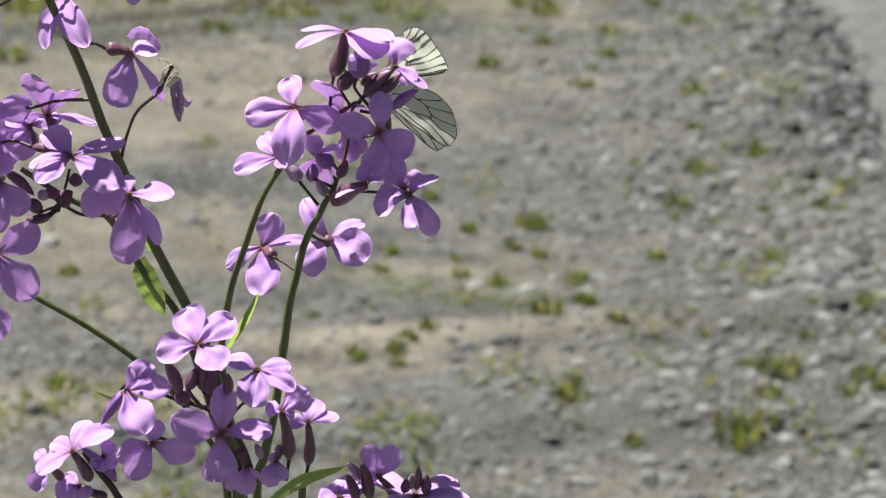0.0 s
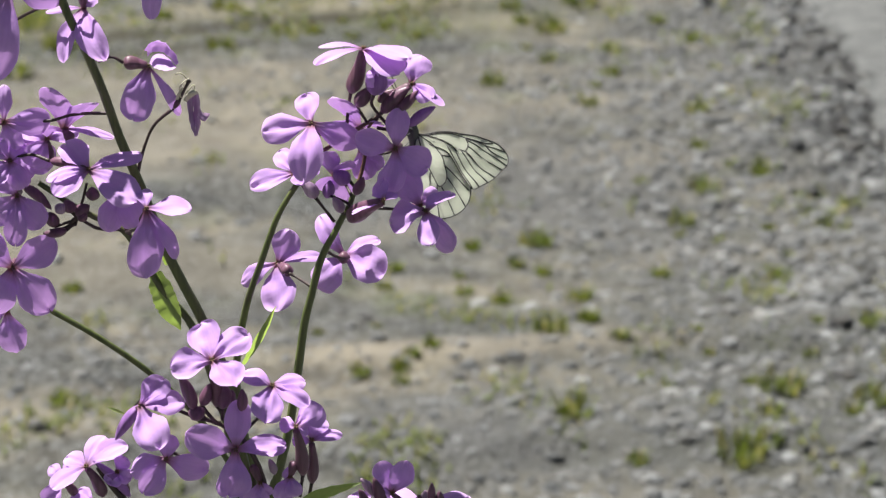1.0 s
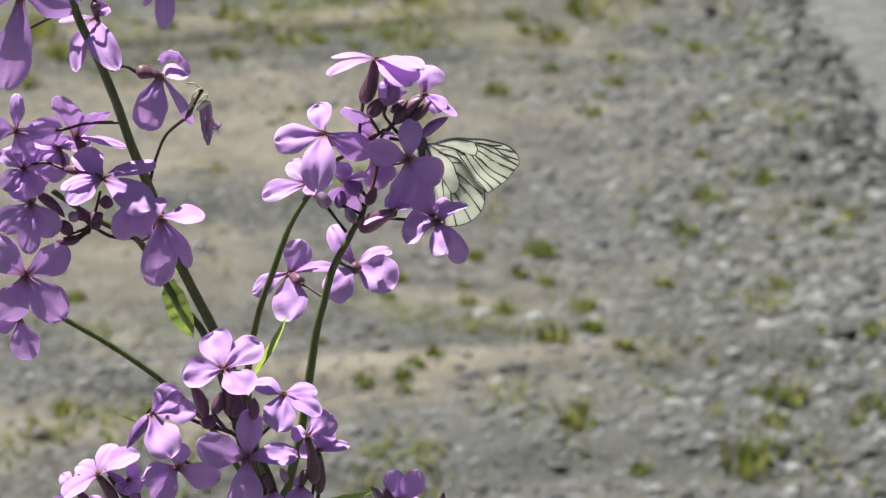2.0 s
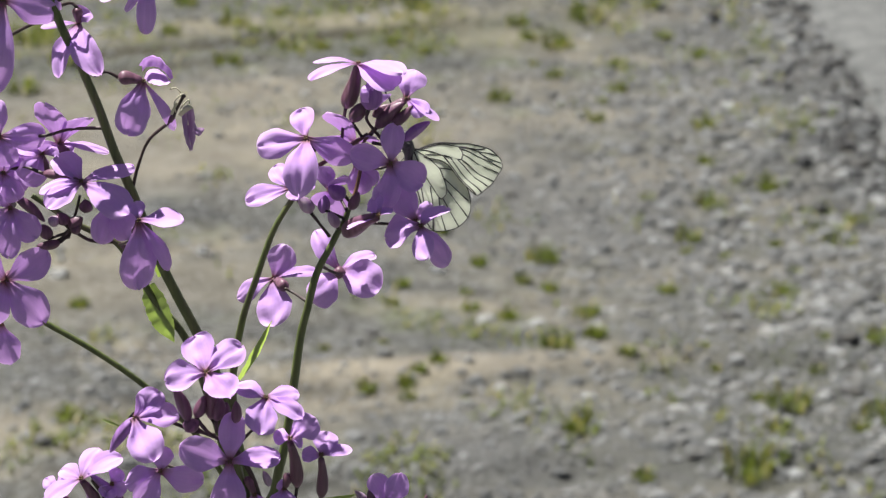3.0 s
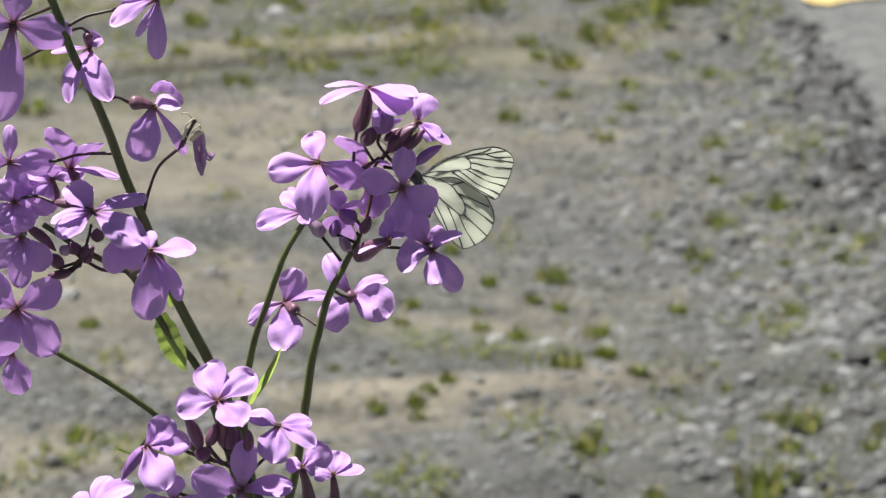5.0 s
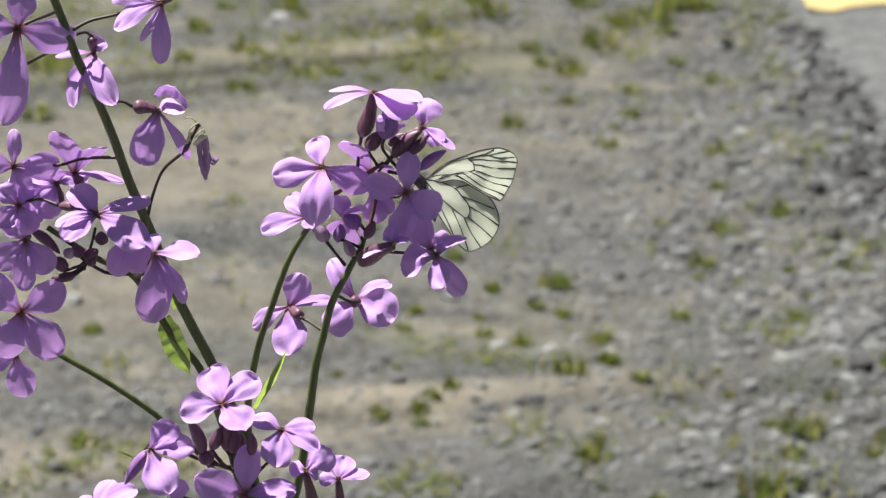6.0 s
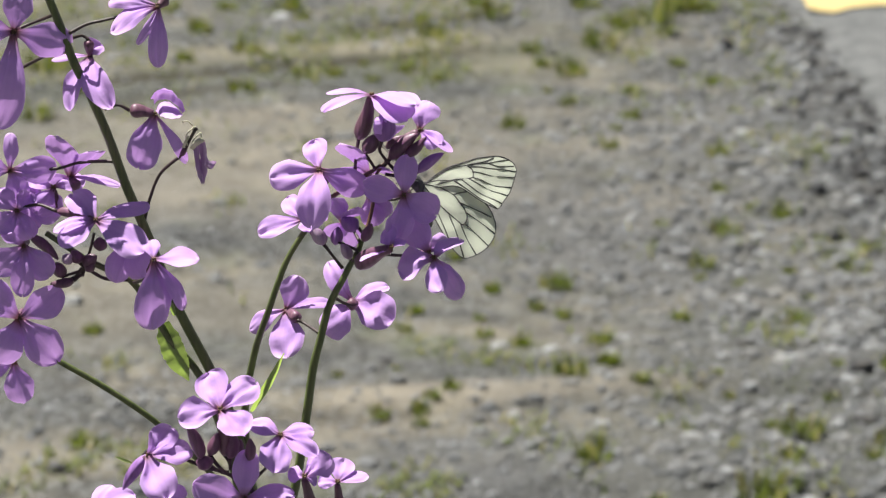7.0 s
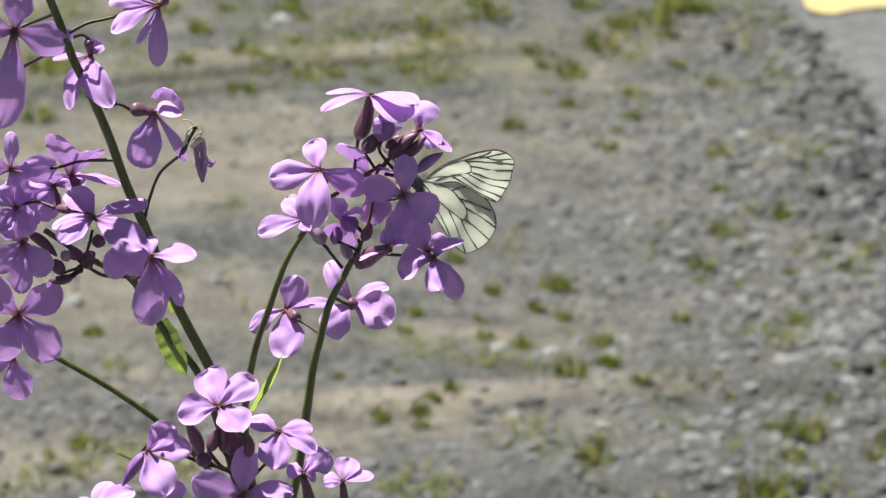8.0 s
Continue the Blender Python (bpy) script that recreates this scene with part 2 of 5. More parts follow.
def tube(bm, line, radii, sides=10, lobes=0, groove=0.0, flat=1.0):
    """A closed tube along a line; lobes and groove furrow it lengthwise."""
    rings, last = [], None
    for i, c in enumerate(line):
        way = (line[min(i + 1, len(line) - 1)] - line[max(i - 1, 0)]).normalized()
        side = (last - way * last.dot(way)) if last else way.orthogonal()
        side.normalize()
        last = side
        up = way.cross(side)
        ring = []
        for k in range(sides):
            a = 2 * math.pi * k / sides
            r = radii[i] * (1 - groove * (0.5 + 0.5 * math.cos(lobes * a)) if lobes else 1)
            ring.append(bm.verts.new(c + side * math.cos(a) * r + up * math.sin(a) * r * flat))
        rings.append(ring)
    for a, b in zip(rings, rings[1:]):
        for k in range(sides):
            bm.faces.new((a[k], a[(k + 1) % sides], b[(k + 1) % sides], b[k]))
    bm.faces.new(rings[0][::-1])
    bm.faces.new(rings[-1])


def smooth_step(a, b, t):
    t = min(max((t - a) / (b - a), 0), 1)
    return t * t * (3 - 2 * t)


# ---- ground ----
RUTS = [(-0.60, 3.965, 0.0, 4.165, 0.010), (-0.23, 4.26, 0.0, 4.365, 0.008), (-0.50, 2.36, 0.50, 2.44, 0.012), (-0.45, 2.58, 0.40, 2.70, 0.014)]
ROAD_EDGE = 0.625


def ground_height(x, y):
    """Trodden soil: low swells, wheel ruts, flat under the road."""
    q = Vector((x, y, 0.0))
    near = 1.0 if abs(x) < 4 and -2 < y < 10 else 0.4
    h = 0.014 * noise.noise(q * 2.1) + 0.007 * noise.noise(q * 7.3) * near + 0.0035 * noise.noise(q * 23.0) * near
    for x0, y0, x1, y1, rise in RUTS:
        t = (x - x0) / (x1 - x0)
        fade = smooth_step(-0.25, 0.1, t) * (1 - smooth_step(0.9, 1.3, t))
        if fade > 0:
            off = y - (y0 + (y1 - y0) * t) - 0.03 * noise.noise(Vector((x * 5, y0, 3.0)))
            h += rise * fade * (smooth_step(-0.035, 0.02, off) * (1 - smooth_step(0.02, 0.30, off)))
    on_road = smooth_step(ROAD_EDGE - 0.10, ROAD_EDGE + 0.12, x)
    return h * (1 - on_road) - 0.012 * on_road


def spaced(lo, hi, step, far):
    """Even steps from lo to hi, then ever wider ones out to far."""
    line = [lo + (hi - lo) * i / round((hi - lo) / step) for i in range(round((hi - lo) / step) + 1)]
    out, gap, edge = [], step, 0.0
    while edge < far:
        gap *= 1.45
        edge += gap
        out.append(edge)
    return [lo - e for e in out[::-1]] + line + [hi + e for e in out]


def build_ground():
    xs, ys = spaced(-1.0, 1.0, 0.011, 600), spaced(2.0, 4.9, 0.012, 600)
    verts = [(x, y, ground_height(x, y) if abs(x) < 30 and abs(y) < 30 else 0.0) for y in ys for x in xs]
    w = len(xs)
    faces = [(j * w + i, j * w + i + 1, (j + 1) * w + i + 1, (j + 1) * w + i) for j in range(len(ys) - 1) for i in range(w - 1)]
    mesh = bpy.data.meshes.new("ground")
    mesh.from_pydata(verts, [], faces)
    mesh.polygons.foreach_set("use_smooth", [True] * len(faces))
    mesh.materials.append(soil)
    tagged(new("ground", mesh), "grey-brown trodden stony soil with ruts and weeds", "ground", kind="structure")


def build_road():
    """A strip of worn asphalt with a crumbled edge, and a painted mark on it."""
    bm = bmesh.new()
    ys = spaced(2.4, 5.2, 0.02, 300)
    rng = random.Random(4)
    left, inner, right, under = [], [], [], []
    for y in ys:
        ragged = 0.040 * noise.noise(Vector((y * 7.0, 1.0, 0.0))) + 0.030 * noise.noise(Vector((y * 27.0, 2.0, 0.0)))
        x = ROAD_EDGE + 0.025 + ragged - 0.060 * smooth_step(3.95, 4.5, y)
        under.append(bm.verts.new((x - 0.02, y, -0.02)))
        left.append(bm.verts.new((x, y, 0.004 + rng.uniform(-0.002, 0.002))))
        inner.append(bm.verts.new((x + 0.05 + rng.uniform(-0.01, 0.01), y, 0.010)))
        right.append(bm.verts.new((6.6, y, 0.010)))
    for line, other in ((under, left), (left, inner), (inner, right)):
        for i in range(len(ys) - 1):
            bm.faces.new((line[i], other[i], other[i + 1], line[i + 1]))
    road = part("road", bm, tar, smooth=False)
    tagged(road, "worn grey asphalt road with a crumbling edge", "road", kind="structure")
    bm = bmesh.new()
    rows = []
    for i in range(60):
        y = 4.36 + i * 0.03
        wob = 0.012 * noise.noise(Vector((y * 14, 5.0, 0.0)))
        front = [0.010 * noise.noise(Vector((k * 2.3, 9.0, 0.0))) if i == 0 else 0.0 for k in range(7)]
        xs = (0.611 + wob, 0.630, 0.655, 0.690, 0.74, 0.80, 0.86 + wob)
        low = [0.030, 0.006, 0.004, 0.034, 0.055, 0.066, 0.075] if i == 0 else [0.0] * 7
        rows.append([bm.verts.new((x, y + f + b if i == 0 else y + 0.06, 0.014)) for x, f, b in zip(xs, front, low)])
    for a, b in zip(rows, rows[1:]):
        for k in range(6):
            bm.faces.new((a[k], a[k + 1], b[k + 1], b[k]))
    tagged(part("road_marking", bm, yellow_paint, smooth=False), "broad worn yellow line painted on the asphalt", "road marking", kind="structure")


def stone_into(bm, x, y, z, size, rng, flat=0.55):
    """An angular pebble of about 20 faces."""
    ring = rng.randint(5, 7)
    turn = rng.uniform(0, 6.28)
    rx, ry, rz = size * 0.5 * rng.uniform(0.85, 1.2), size * 0.5 * rng.uniform(0.6, 1.0), size * flat * rng.uniform(0.35, 0.75)
    tilt = (rng.uniform(-0.25, 0.25), rng.uniform(-0.25, 0.25))
    loops = []
    for level, (wide, high) in enumerate(((0.8, -0.3), (1.0, 0.25), (0.62, 0.85))):
        loop = []
        for k in range(ring):
            a = turn + 6.2832 * k / ring
            r = wide * rng.uniform(0.8, 1.12)
            px, py = math.cos(a) * rx * r, math.sin(a) * ry * r
            loop.append(bm.verts.new((x + px, y + py, z + high * rz + (px * tilt[0] + py * tilt[1]) * 0.8)))
        loops.append(loop)
    for a, b in zip(loops, loops[1:]):
        for k in range(ring):
            bm.faces.new((a[k], a[(k + 1) % ring], b[(k + 1) % ring], b[k]))
    top = bm.verts.new((x, y, z + rz * 0.95))
    for k in range(ring):
        bm.faces.new((loops[-1][k], loops[-1][(k + 1) % ring], top))


def build_gravel():
    rng = random.Random(11)
    bm = bmesh.new()
    count = 0
    while count < 20000:
        y = 2.0 + 2.9 * rng.random()
        half = 0.25 + 0.19 * y
        x = rng.uniform(-half, half)
        if x > ROAD_EDGE + 0.05 and rng.random() > 0.30 - 1.6 * (x - ROAD_EDGE - 0.05):
            continue
        q = Vector((x * 1.6, y * 2.6, 7.0))
        stony = 0.40 + 0.9 * noise.noise(q) + 0.55 * smooth_step(0.0, 0.55, x) - 0.06 + 0.08 * (1 - smooth_step(2.4, 3.2, y))
        stony -= 0.24 * (1 - smooth_step(-0.30, 0.12, x)) * smooth_step(2.85, 3.3, y)
        if -0.3 < x < 0.45 and abs(y - 2.66 - 0.14 * x) < 0.07:
            stony -= 0.25
        if x > ROAD_EDGE - 0.2:
            stony += 0.4
        if rng.random() > stony:
            continue
        size = min(0.004 + (0.0044 + 0.0026 * smooth_step(0.0, 0.5, x)) * rng.expovariate(1.0), 0.027)
        stone_into(bm, x, y, ground_height(x, y) - size * 0.05, size, rng)
        count += 1
    for _ in range(5000):
        x, y = rng.uniform(-4.0, ROAD_EDGE), rng.uniform(-1.5, 8.5)
        if abs(x) < 0.25 + 0.19 * y and 2.0 < y < 4.9:
            continue
        size = rng.uniform(0.008, 0.034)
        stone_into(bm, x, y, ground_height(x, y) - size * 0.05, size, rng)
    tagged(part("gravel", bm, gravel_grey, smooth=False), "loose grey and pale gravel strewn over the soil", "gravel", kind="stuff")


def build_stone(x, y, size, tone, rng):
    bm = bmesh.new()
    stone_into(bm, 0, 0, 0, size, rng, 0.5)
    pale = tone > 0.5
    ob = part("stone", bm, stone_pale if pale else stone_dark, smooth=False)
    ob.location = (x, y, ground_height(x, y) - size * 0.02)
    tagged(ob, "pale angular stone lying on the soil" if pale else "dark broken lump of asphalt on the soil", "stone", "stones on the ground")


def grass_tuft(x, y, size, rng):
    """A tuft of narrow bent blades, thicker in the middle."""
    bm = bmesh.new()
    for _ in range(int(26 + size * 500)):
        a = rng.uniform(0, 6.283)
        r = size * 0.42 * math.sqrt(rng.random())
        foot = Vector((math.cos(a) * r, math.sin(a) * r * 0.8, 0))
        foot.z = ground_height(x + foot.x, y + foot.y) - ground_height(x, y) - 0.001
        b = a + rng.uniform(-1.2, 1.2)
        lean = Vector((math.cos(b), math.sin(b), 0)) * rng.uniform(0.1, 0.7)
        tall = size * rng.uniform(0.20, 0.72) * (1.1 - r / size)
        side = Vector((-math.sin(b), math.cos(b), 0)) * rng.uniform(0.0008, 0.0022)
        mid = foot + Vector((0, 0, tall * 0.6)) + lean * tall * 0.35
        tip = foot + Vector((0, 0, tall * rng.uniform(0.75, 1.0))) + lean * tall
        v = [bm.verts.new(p) for p in (foot - side, foot + side, mid + side, mid - side, tip)]
        bm.faces.new(v[:4])
        bm.faces.new((v[3], v[2], v[4]))
    ob = part("grass_tuft", bm, grass_skin, smooth=False)
    ob.location = (x, y, ground_height(x, y))
    tagged(ob, "small tuft of yellow-green grass growing in gravel", "grass tuft", "grass tufts on the ground")


def build_weeds():
    """Sparse low blades and rosettes between the stones."""
    rng = random.Random(23)
    bm = bmesh.new()
    count = 0
    while count < 6000:
        y = 2.0 + 2.9 * rng.random()
        half = 0.25 + 0.19 * y
        x = rng.uniform(-half, half)
        green = 1.3 * noise.noise(Vector((x * 9.0, y * 7.0, 2.0))) + 0.6 * noise.noise(Vector((x * 3.1, y * 3.1, 5.0))) - 0.22 + 0.30 * smooth_step(3.6, 4.4, y)
        if x > ROAD_EDGE - 0.03 or rng.random() > green * 1.5 - 0.02:
            continue
        a = rng.uniform(0, 6.283)
        tall = rng.uniform(0.005, 0.024)
        foot = Vector((x, y, ground_height(x, y) - 0.001))
        way = Vector((math.cos(a), math.sin(a), 0))
        side = Vector((-way.y, way.x, 0)) * rng.uniform(0.0008, 0.0024)
        mid = foot + Vector((0, 0, tall * 0.5)) + way * tall * 0.4
        tip = foot + Vector((0, 0, tall * rng.uniform(0.4, 1.0))) + way * tall * 0.9
        v = [bm.verts.new(p) for p in (foot - side, foot + side, mid + side, mid - side, tip)]
        bm.faces.new(v[:4])
        bm.faces.new((v[3], v[2], v[4]))
        count += 1
    tagged(part("low_weeds", bm, grass_skin, smooth=False), "thin low green weeds between the stones", "weeds", kind="stuff")


def build_rubble():
    """Dark crumbs broken off the road's edge."""
    rng = random.Random(31)
    bm = bmesh.new()
    for _ in range(2300):
        y = rng.uniform(2.6, 4.5)
        x = ROAD_EDGE + 0.05 - abs(rng.gauss(0, 0.080)) - 0.05 * smooth_step(4.0, 4.5, y)
        if noise.noise(Vector((x * 6, y * 5, 4.0))) < -0.12:
            continue
        size = min(0.006 + 0.009 * rng.expovariate(1.0), 0.036)
        stone_into(bm, x, y, ground_height(x, y) - size * 0.05, size, rng, 0.7)
    tagged(part("asphalt_rubble", bm, rubble_grey, smooth=False), "dark crumbs of broken asphalt along the road edge", "rubble", kind="stuff")


# x, y, size
TUFTS_NEAR = [
    (0.408, 3.973, 0.046), (0.161, 3.854, 0.033), (0.355, 3.264, 0.047), (0.445, 3.322, 0.048), (0.373, 3.571, 0.047),
    (0.551, 3.209, 0.039), (0.315, 3.144, 0.042), (-0.018, 3.165, 0.034), (0.069, 3.727, 0.048), (0.254, 3.780, 0.040),
    (0.219, 3.611, 0.030), (0.363, 3.418, 0.033), (0.405, 3.352, 0.028), (0.268, 3.931, 0.037), (0.176, 4.044, 0.066),
    (0.353, 4.077, 0.034), (0.115, 3.061, 0.052), (0.034, 3.051, 0.029), (0.270, 2.953, 0.032), (0.413, 2.953, 0.036),
    (0.022, 2.878, 0.028), (0.067, 2.842, 0.035), (0.123, 2.972, 0.029), (0.164, 2.851, 0.042), (0.124, 2.722, 0.047),
    (-0.100, 2.618, 0.029), (-0.054, 2.626, 0.026), (0.141, 2.503, 0.056),
]
TUFTS_FAR = [
    (0.202, 2.395, 0.030), (0.311, 2.405, 0.066), (0.341, 2.428, 0.043), (0.378, 2.579, 0.064), (0.482, 2.550, 0.057),
    (0.512, 2.764, 0.051), (0.170, 2.755, 0.034), (-0.433, 2.550, 0.038), (-0.468, 2.897, 0.028), (-0.338, 2.550, 0.038),
    (-0.700, 4.028, 0.113), (-0.625, 3.900, 0.073), (-0.679, 3.780, 0.062), (-0.369, 3.900, 0.055), (-0.174, 4.061, 0.023),
    (-0.236, 3.505, 0.033), (-0.328, 4.459, 0.062), (0.042, 4.351, 0.076), (0.016, 4.420, 0.061), (0.227, 4.198, 0.078),
    (0.334, 4.344, 0.091), (0.382, 4.443, 0.103), (0.415, 4.420, 0.072), (0.212, 4.459, 0.062), (-0.472, 4.251, 0.059),
    (-0.373, 4.111, 0.058), (-0.063, 4.233, 0.059), (0.112, 4.163, 0.048), (0.276, 4.306, 0.060),
]
TUFTS_MORE = [
    (0.348, 4.256, 0.044), (0.229, 3.710, 0.021), (0.126, 4.089, 0.035), (0.130, 3.924, 0.022), (0.422, 3.786, 0.025),
    (0.427, 3.118, 0.020), (0.442, 3.024, 0.022), (0.269, 3.280, 0.025), (0.418, 2.854, 0.021), (0.166, 2.762, 0.027),
    (0.201, 2.696, 0.027), (0.295, 2.726, 0.017), (0.306, 2.678, 0.016), (0.357, 2.508, 0.034), (0.344, 2.598, 0.022),
    (0.425, 2.677, 0.022), (0.452, 2.524, 0.029), (0.298, 2.533, 0.018), (0.444, 2.767, 0.020), (0.017, 2.942, 0.019),
    (-0.052, 2.595, 0.024), (-0.017, 2.671, 0.026), (-0.040, 2.650, 0.022), (-0.066, 2.965, 0.027), (-0.078, 2.903, 0.021),
    (-0.085, 2.732, 0.016), (-0.474, 4.057, 0.038), (-0.336, 4.074, 0.025), (-0.270, 3.988, 0.043), (-0.221, 3.992, 0.034),
    (-0.156, 3.963, 0.028), (-0.106, 4.031, 0.023), (-0.049, 3.986, 0.023), (-0.302, 4.192, 0.026), (-0.083, 4.324, 0.030),
    (-0.442, 4.438, 0.042), (-0.542, 4.409, 0.052), (-0.300, 4.385, 0.041), (0.309, 3.108, 0.020), (0.359, 3.084, 0.018),
    (0.089, 2.995, 0.026), (-0.151, 2.715, 0.016),
]
# x, y, size, tone
STONES_PALE = [
    (0.230, 3.305, 0.026, 1), (0.426, 3.687, 0.028, 1), (0.438, 3.637, 0.021, 1), (0.486, 3.849, 0.026, 1), (0.480, 3.744, 0.020, 1),
    (0.448, 3.566, 0.023, 1), (0.469, 3.502, 0.019, 1), (0.421, 3.439, 0.017, 1), (0.579, 3.634, 0.025, 1), (0.401, 3.196, 0.022, 1),
    (0.268, 3.138, 0.023, 1), (0.354, 3.024, 0.025, 1), (0.523, 3.362, 0.018, 1), (0.191, 2.867, 0.027, 1), (0.174, 2.804, 0.020, 1),
    (0.389, 2.766, 0.033, 1), (0.451, 2.721, 0.025, 1), (0.279, 2.563, 0.021, 1), (0.347, 2.572, 0.024, 1), (0.367, 2.644, 0.019, 1),
    (0.156, 2.585, 0.024, 1), (0.136, 2.863, 0.024, 1), (0.040, 2.833, 0.024, 1), (0.102, 2.815, 0.029, 1),
]
STONES_PALE_FAR = [
    (-0.020, 3.023, 0.028, 1), (0.460, 2.896, 0.023, 1), (0.298, 2.633, 0.016, 1), (0.452, 3.112, 0.019, 1), (0.507, 2.971, 0.025, 1),
    (0.449, 2.820, 0.026, 1), (-0.336, 4.397, 0.045, 1), (-0.273, 4.374, 0.023, 1), (-0.027, 4.088, 0.022, 1), (0.166, 3.711, 0.023, 1),
    (-0.154, 4.173, 0.024, 1), (0.502, 3.100, 0.020, 1), (-0.055, 3.395, 0.015, 1), (0.054, 2.619, 0.018, 1), (0.127, 2.510, 0.018, 1),
    (0.071, 2.518, 0.017, 1), (0.284, 2.460, 0.020, 1), (-0.505, 2.985, 0.036, 1), (-0.328, 3.058, 0.021, 1),
]
STONES_DARK = [
    (0.336, 2.843, 0.025, 0.2), (0.397, 2.903, 0.021, 0.2), (0.456, 2.620, 0.034, 0.2), (0.305, 3.191, 0.020, 0.2), (0.403, 3.438, 0.020, 0.2),
    (0.453, 2.976, 0.018, 0.2), (0.271, 2.701, 0.019, 0.2), (0.308, 2.638, 0.016, 0.2), (0.387, 3.208, 0.025, 0.2), (0.408, 3.187, 0.015, 0.2),
    (0.040, 2.767, 0.027, 0.2), (0.116, 2.930, 0.020, 0.2), (0.426, 2.698, 0.019, 0.2), (-0.128, 2.801, 0.017, 0.2), (-0.100, 2.784, 0.017, 0.2),
    (-0.448, 2.478, 0.029, 0.2), (0.585, 3.428, 0.028, 0.2), (0.629, 3.640, 0.038, 0.2), (0.607, 3.850, 0.028, 0.2), (0.609, 4.066, 0.031, 0.2),
    (0.605, 3.962, 0.027, 0.2), (0.543, 3.841, 0.034, 0.2), (0.520, 3.694, 0.018, 0.2), (0.554, 3.652, 0.021, 0.2), (0.533, 3.946, 0.025, 0.2),
]
build_ground()
build_road()
build_gravel()
build_weeds()
build_rubble()
tuft_rng, stone_rng = random.Random(5), random.Random(6)
for x, y, size in TUFTS_NEAR + TUFTS_FAR + TUFTS_MORE:
    grass_tuft(x, y, size * (1.0 + 0.05 * smooth_step(3.6, 4.2, y)), tuft_rng)
for row in STONES_PALE + STONES_PALE_FAR + STONES_DARK:
    build_stone(*row, stone_rng)

# ---- flowering plants ----
HEART = Vector((0.0, 0.5721, 0.9689))  # the middle of the blooms; their places below are millimetres from here


def plant(name_label, x, y):
    ob = new("flowering_plant")
    ob.location = (x, y, 0)
    return tagged(ob, name_label, "plant", "dame's rocket plants")


def spot(thing, p):
    """Millimetres from the middle of the blooms, as a place in the thing's space."""
    return HEART + Vector(p) * 0.001 - thing.location


def stalk(thing, points, r0, r1, name, material):
    line = curve_points([spot(thing, p) for p in points], 7)
    k = len(line) - 1
    radii = [0.001 * (r0 + (r1 - r0) * min(1, i / k * 1.6)) * (1 + 0.05 * noise.noise(Vector((i * 0.7, r0, 0)))) for i in range(k + 1)]
    bm = bmesh.new()
    tube(bm, line, radii, 12, 6, 0.08)
    part(name, bm, material, thing)


def pod(a, b, girth, open_end):
    """A bud or calyx from a to b: four sepals, furrowed between."""
    way = b - a
    bend = way.orthogonal().normalized() * way.length * 0.05
    line = [a + way * t + bend * math.sin(math.pi * t) for t in [i / 12 for i in range(13)]]
    if open_end:
        wide = [0.42, 0.82, 0.98, 1.03, 1.02, 0.97, 0.90, 0.82, 0.75, 0.69, 0.64, 0.58, 0.48]
    else:
        wide = [0.35, 0.68, 0.88, 0.98, 1.03, 1.04, 1.0, 0.95, 0.86, 0.74, 0.58, 0.40, 0.14]
    bm = bmesh.new()
    tube(bm, line, [girth * w for w in wide], 16, 4, 0.16)
    return bm


def pedicel(thing, start, foot):
    line = curve_points([start] + [spot(thing, p) for p in foot], 6)
    bm = bmesh.new()
    k = len(line) - 1
    tube(bm, line, [0.00036 + 0.00012 * abs(2 * i / k - 1) for i in range(k + 1)], 8)
    part("pedicel", bm, stem_dark, thing)


PETAL_STEPS = [0, 0.06, 0.13, 0.22, 0.32, 0.43, 0.54, 0.64, 0.73, 0.81, 0.88, 0.935, 0.972, 0.993, 1.0]


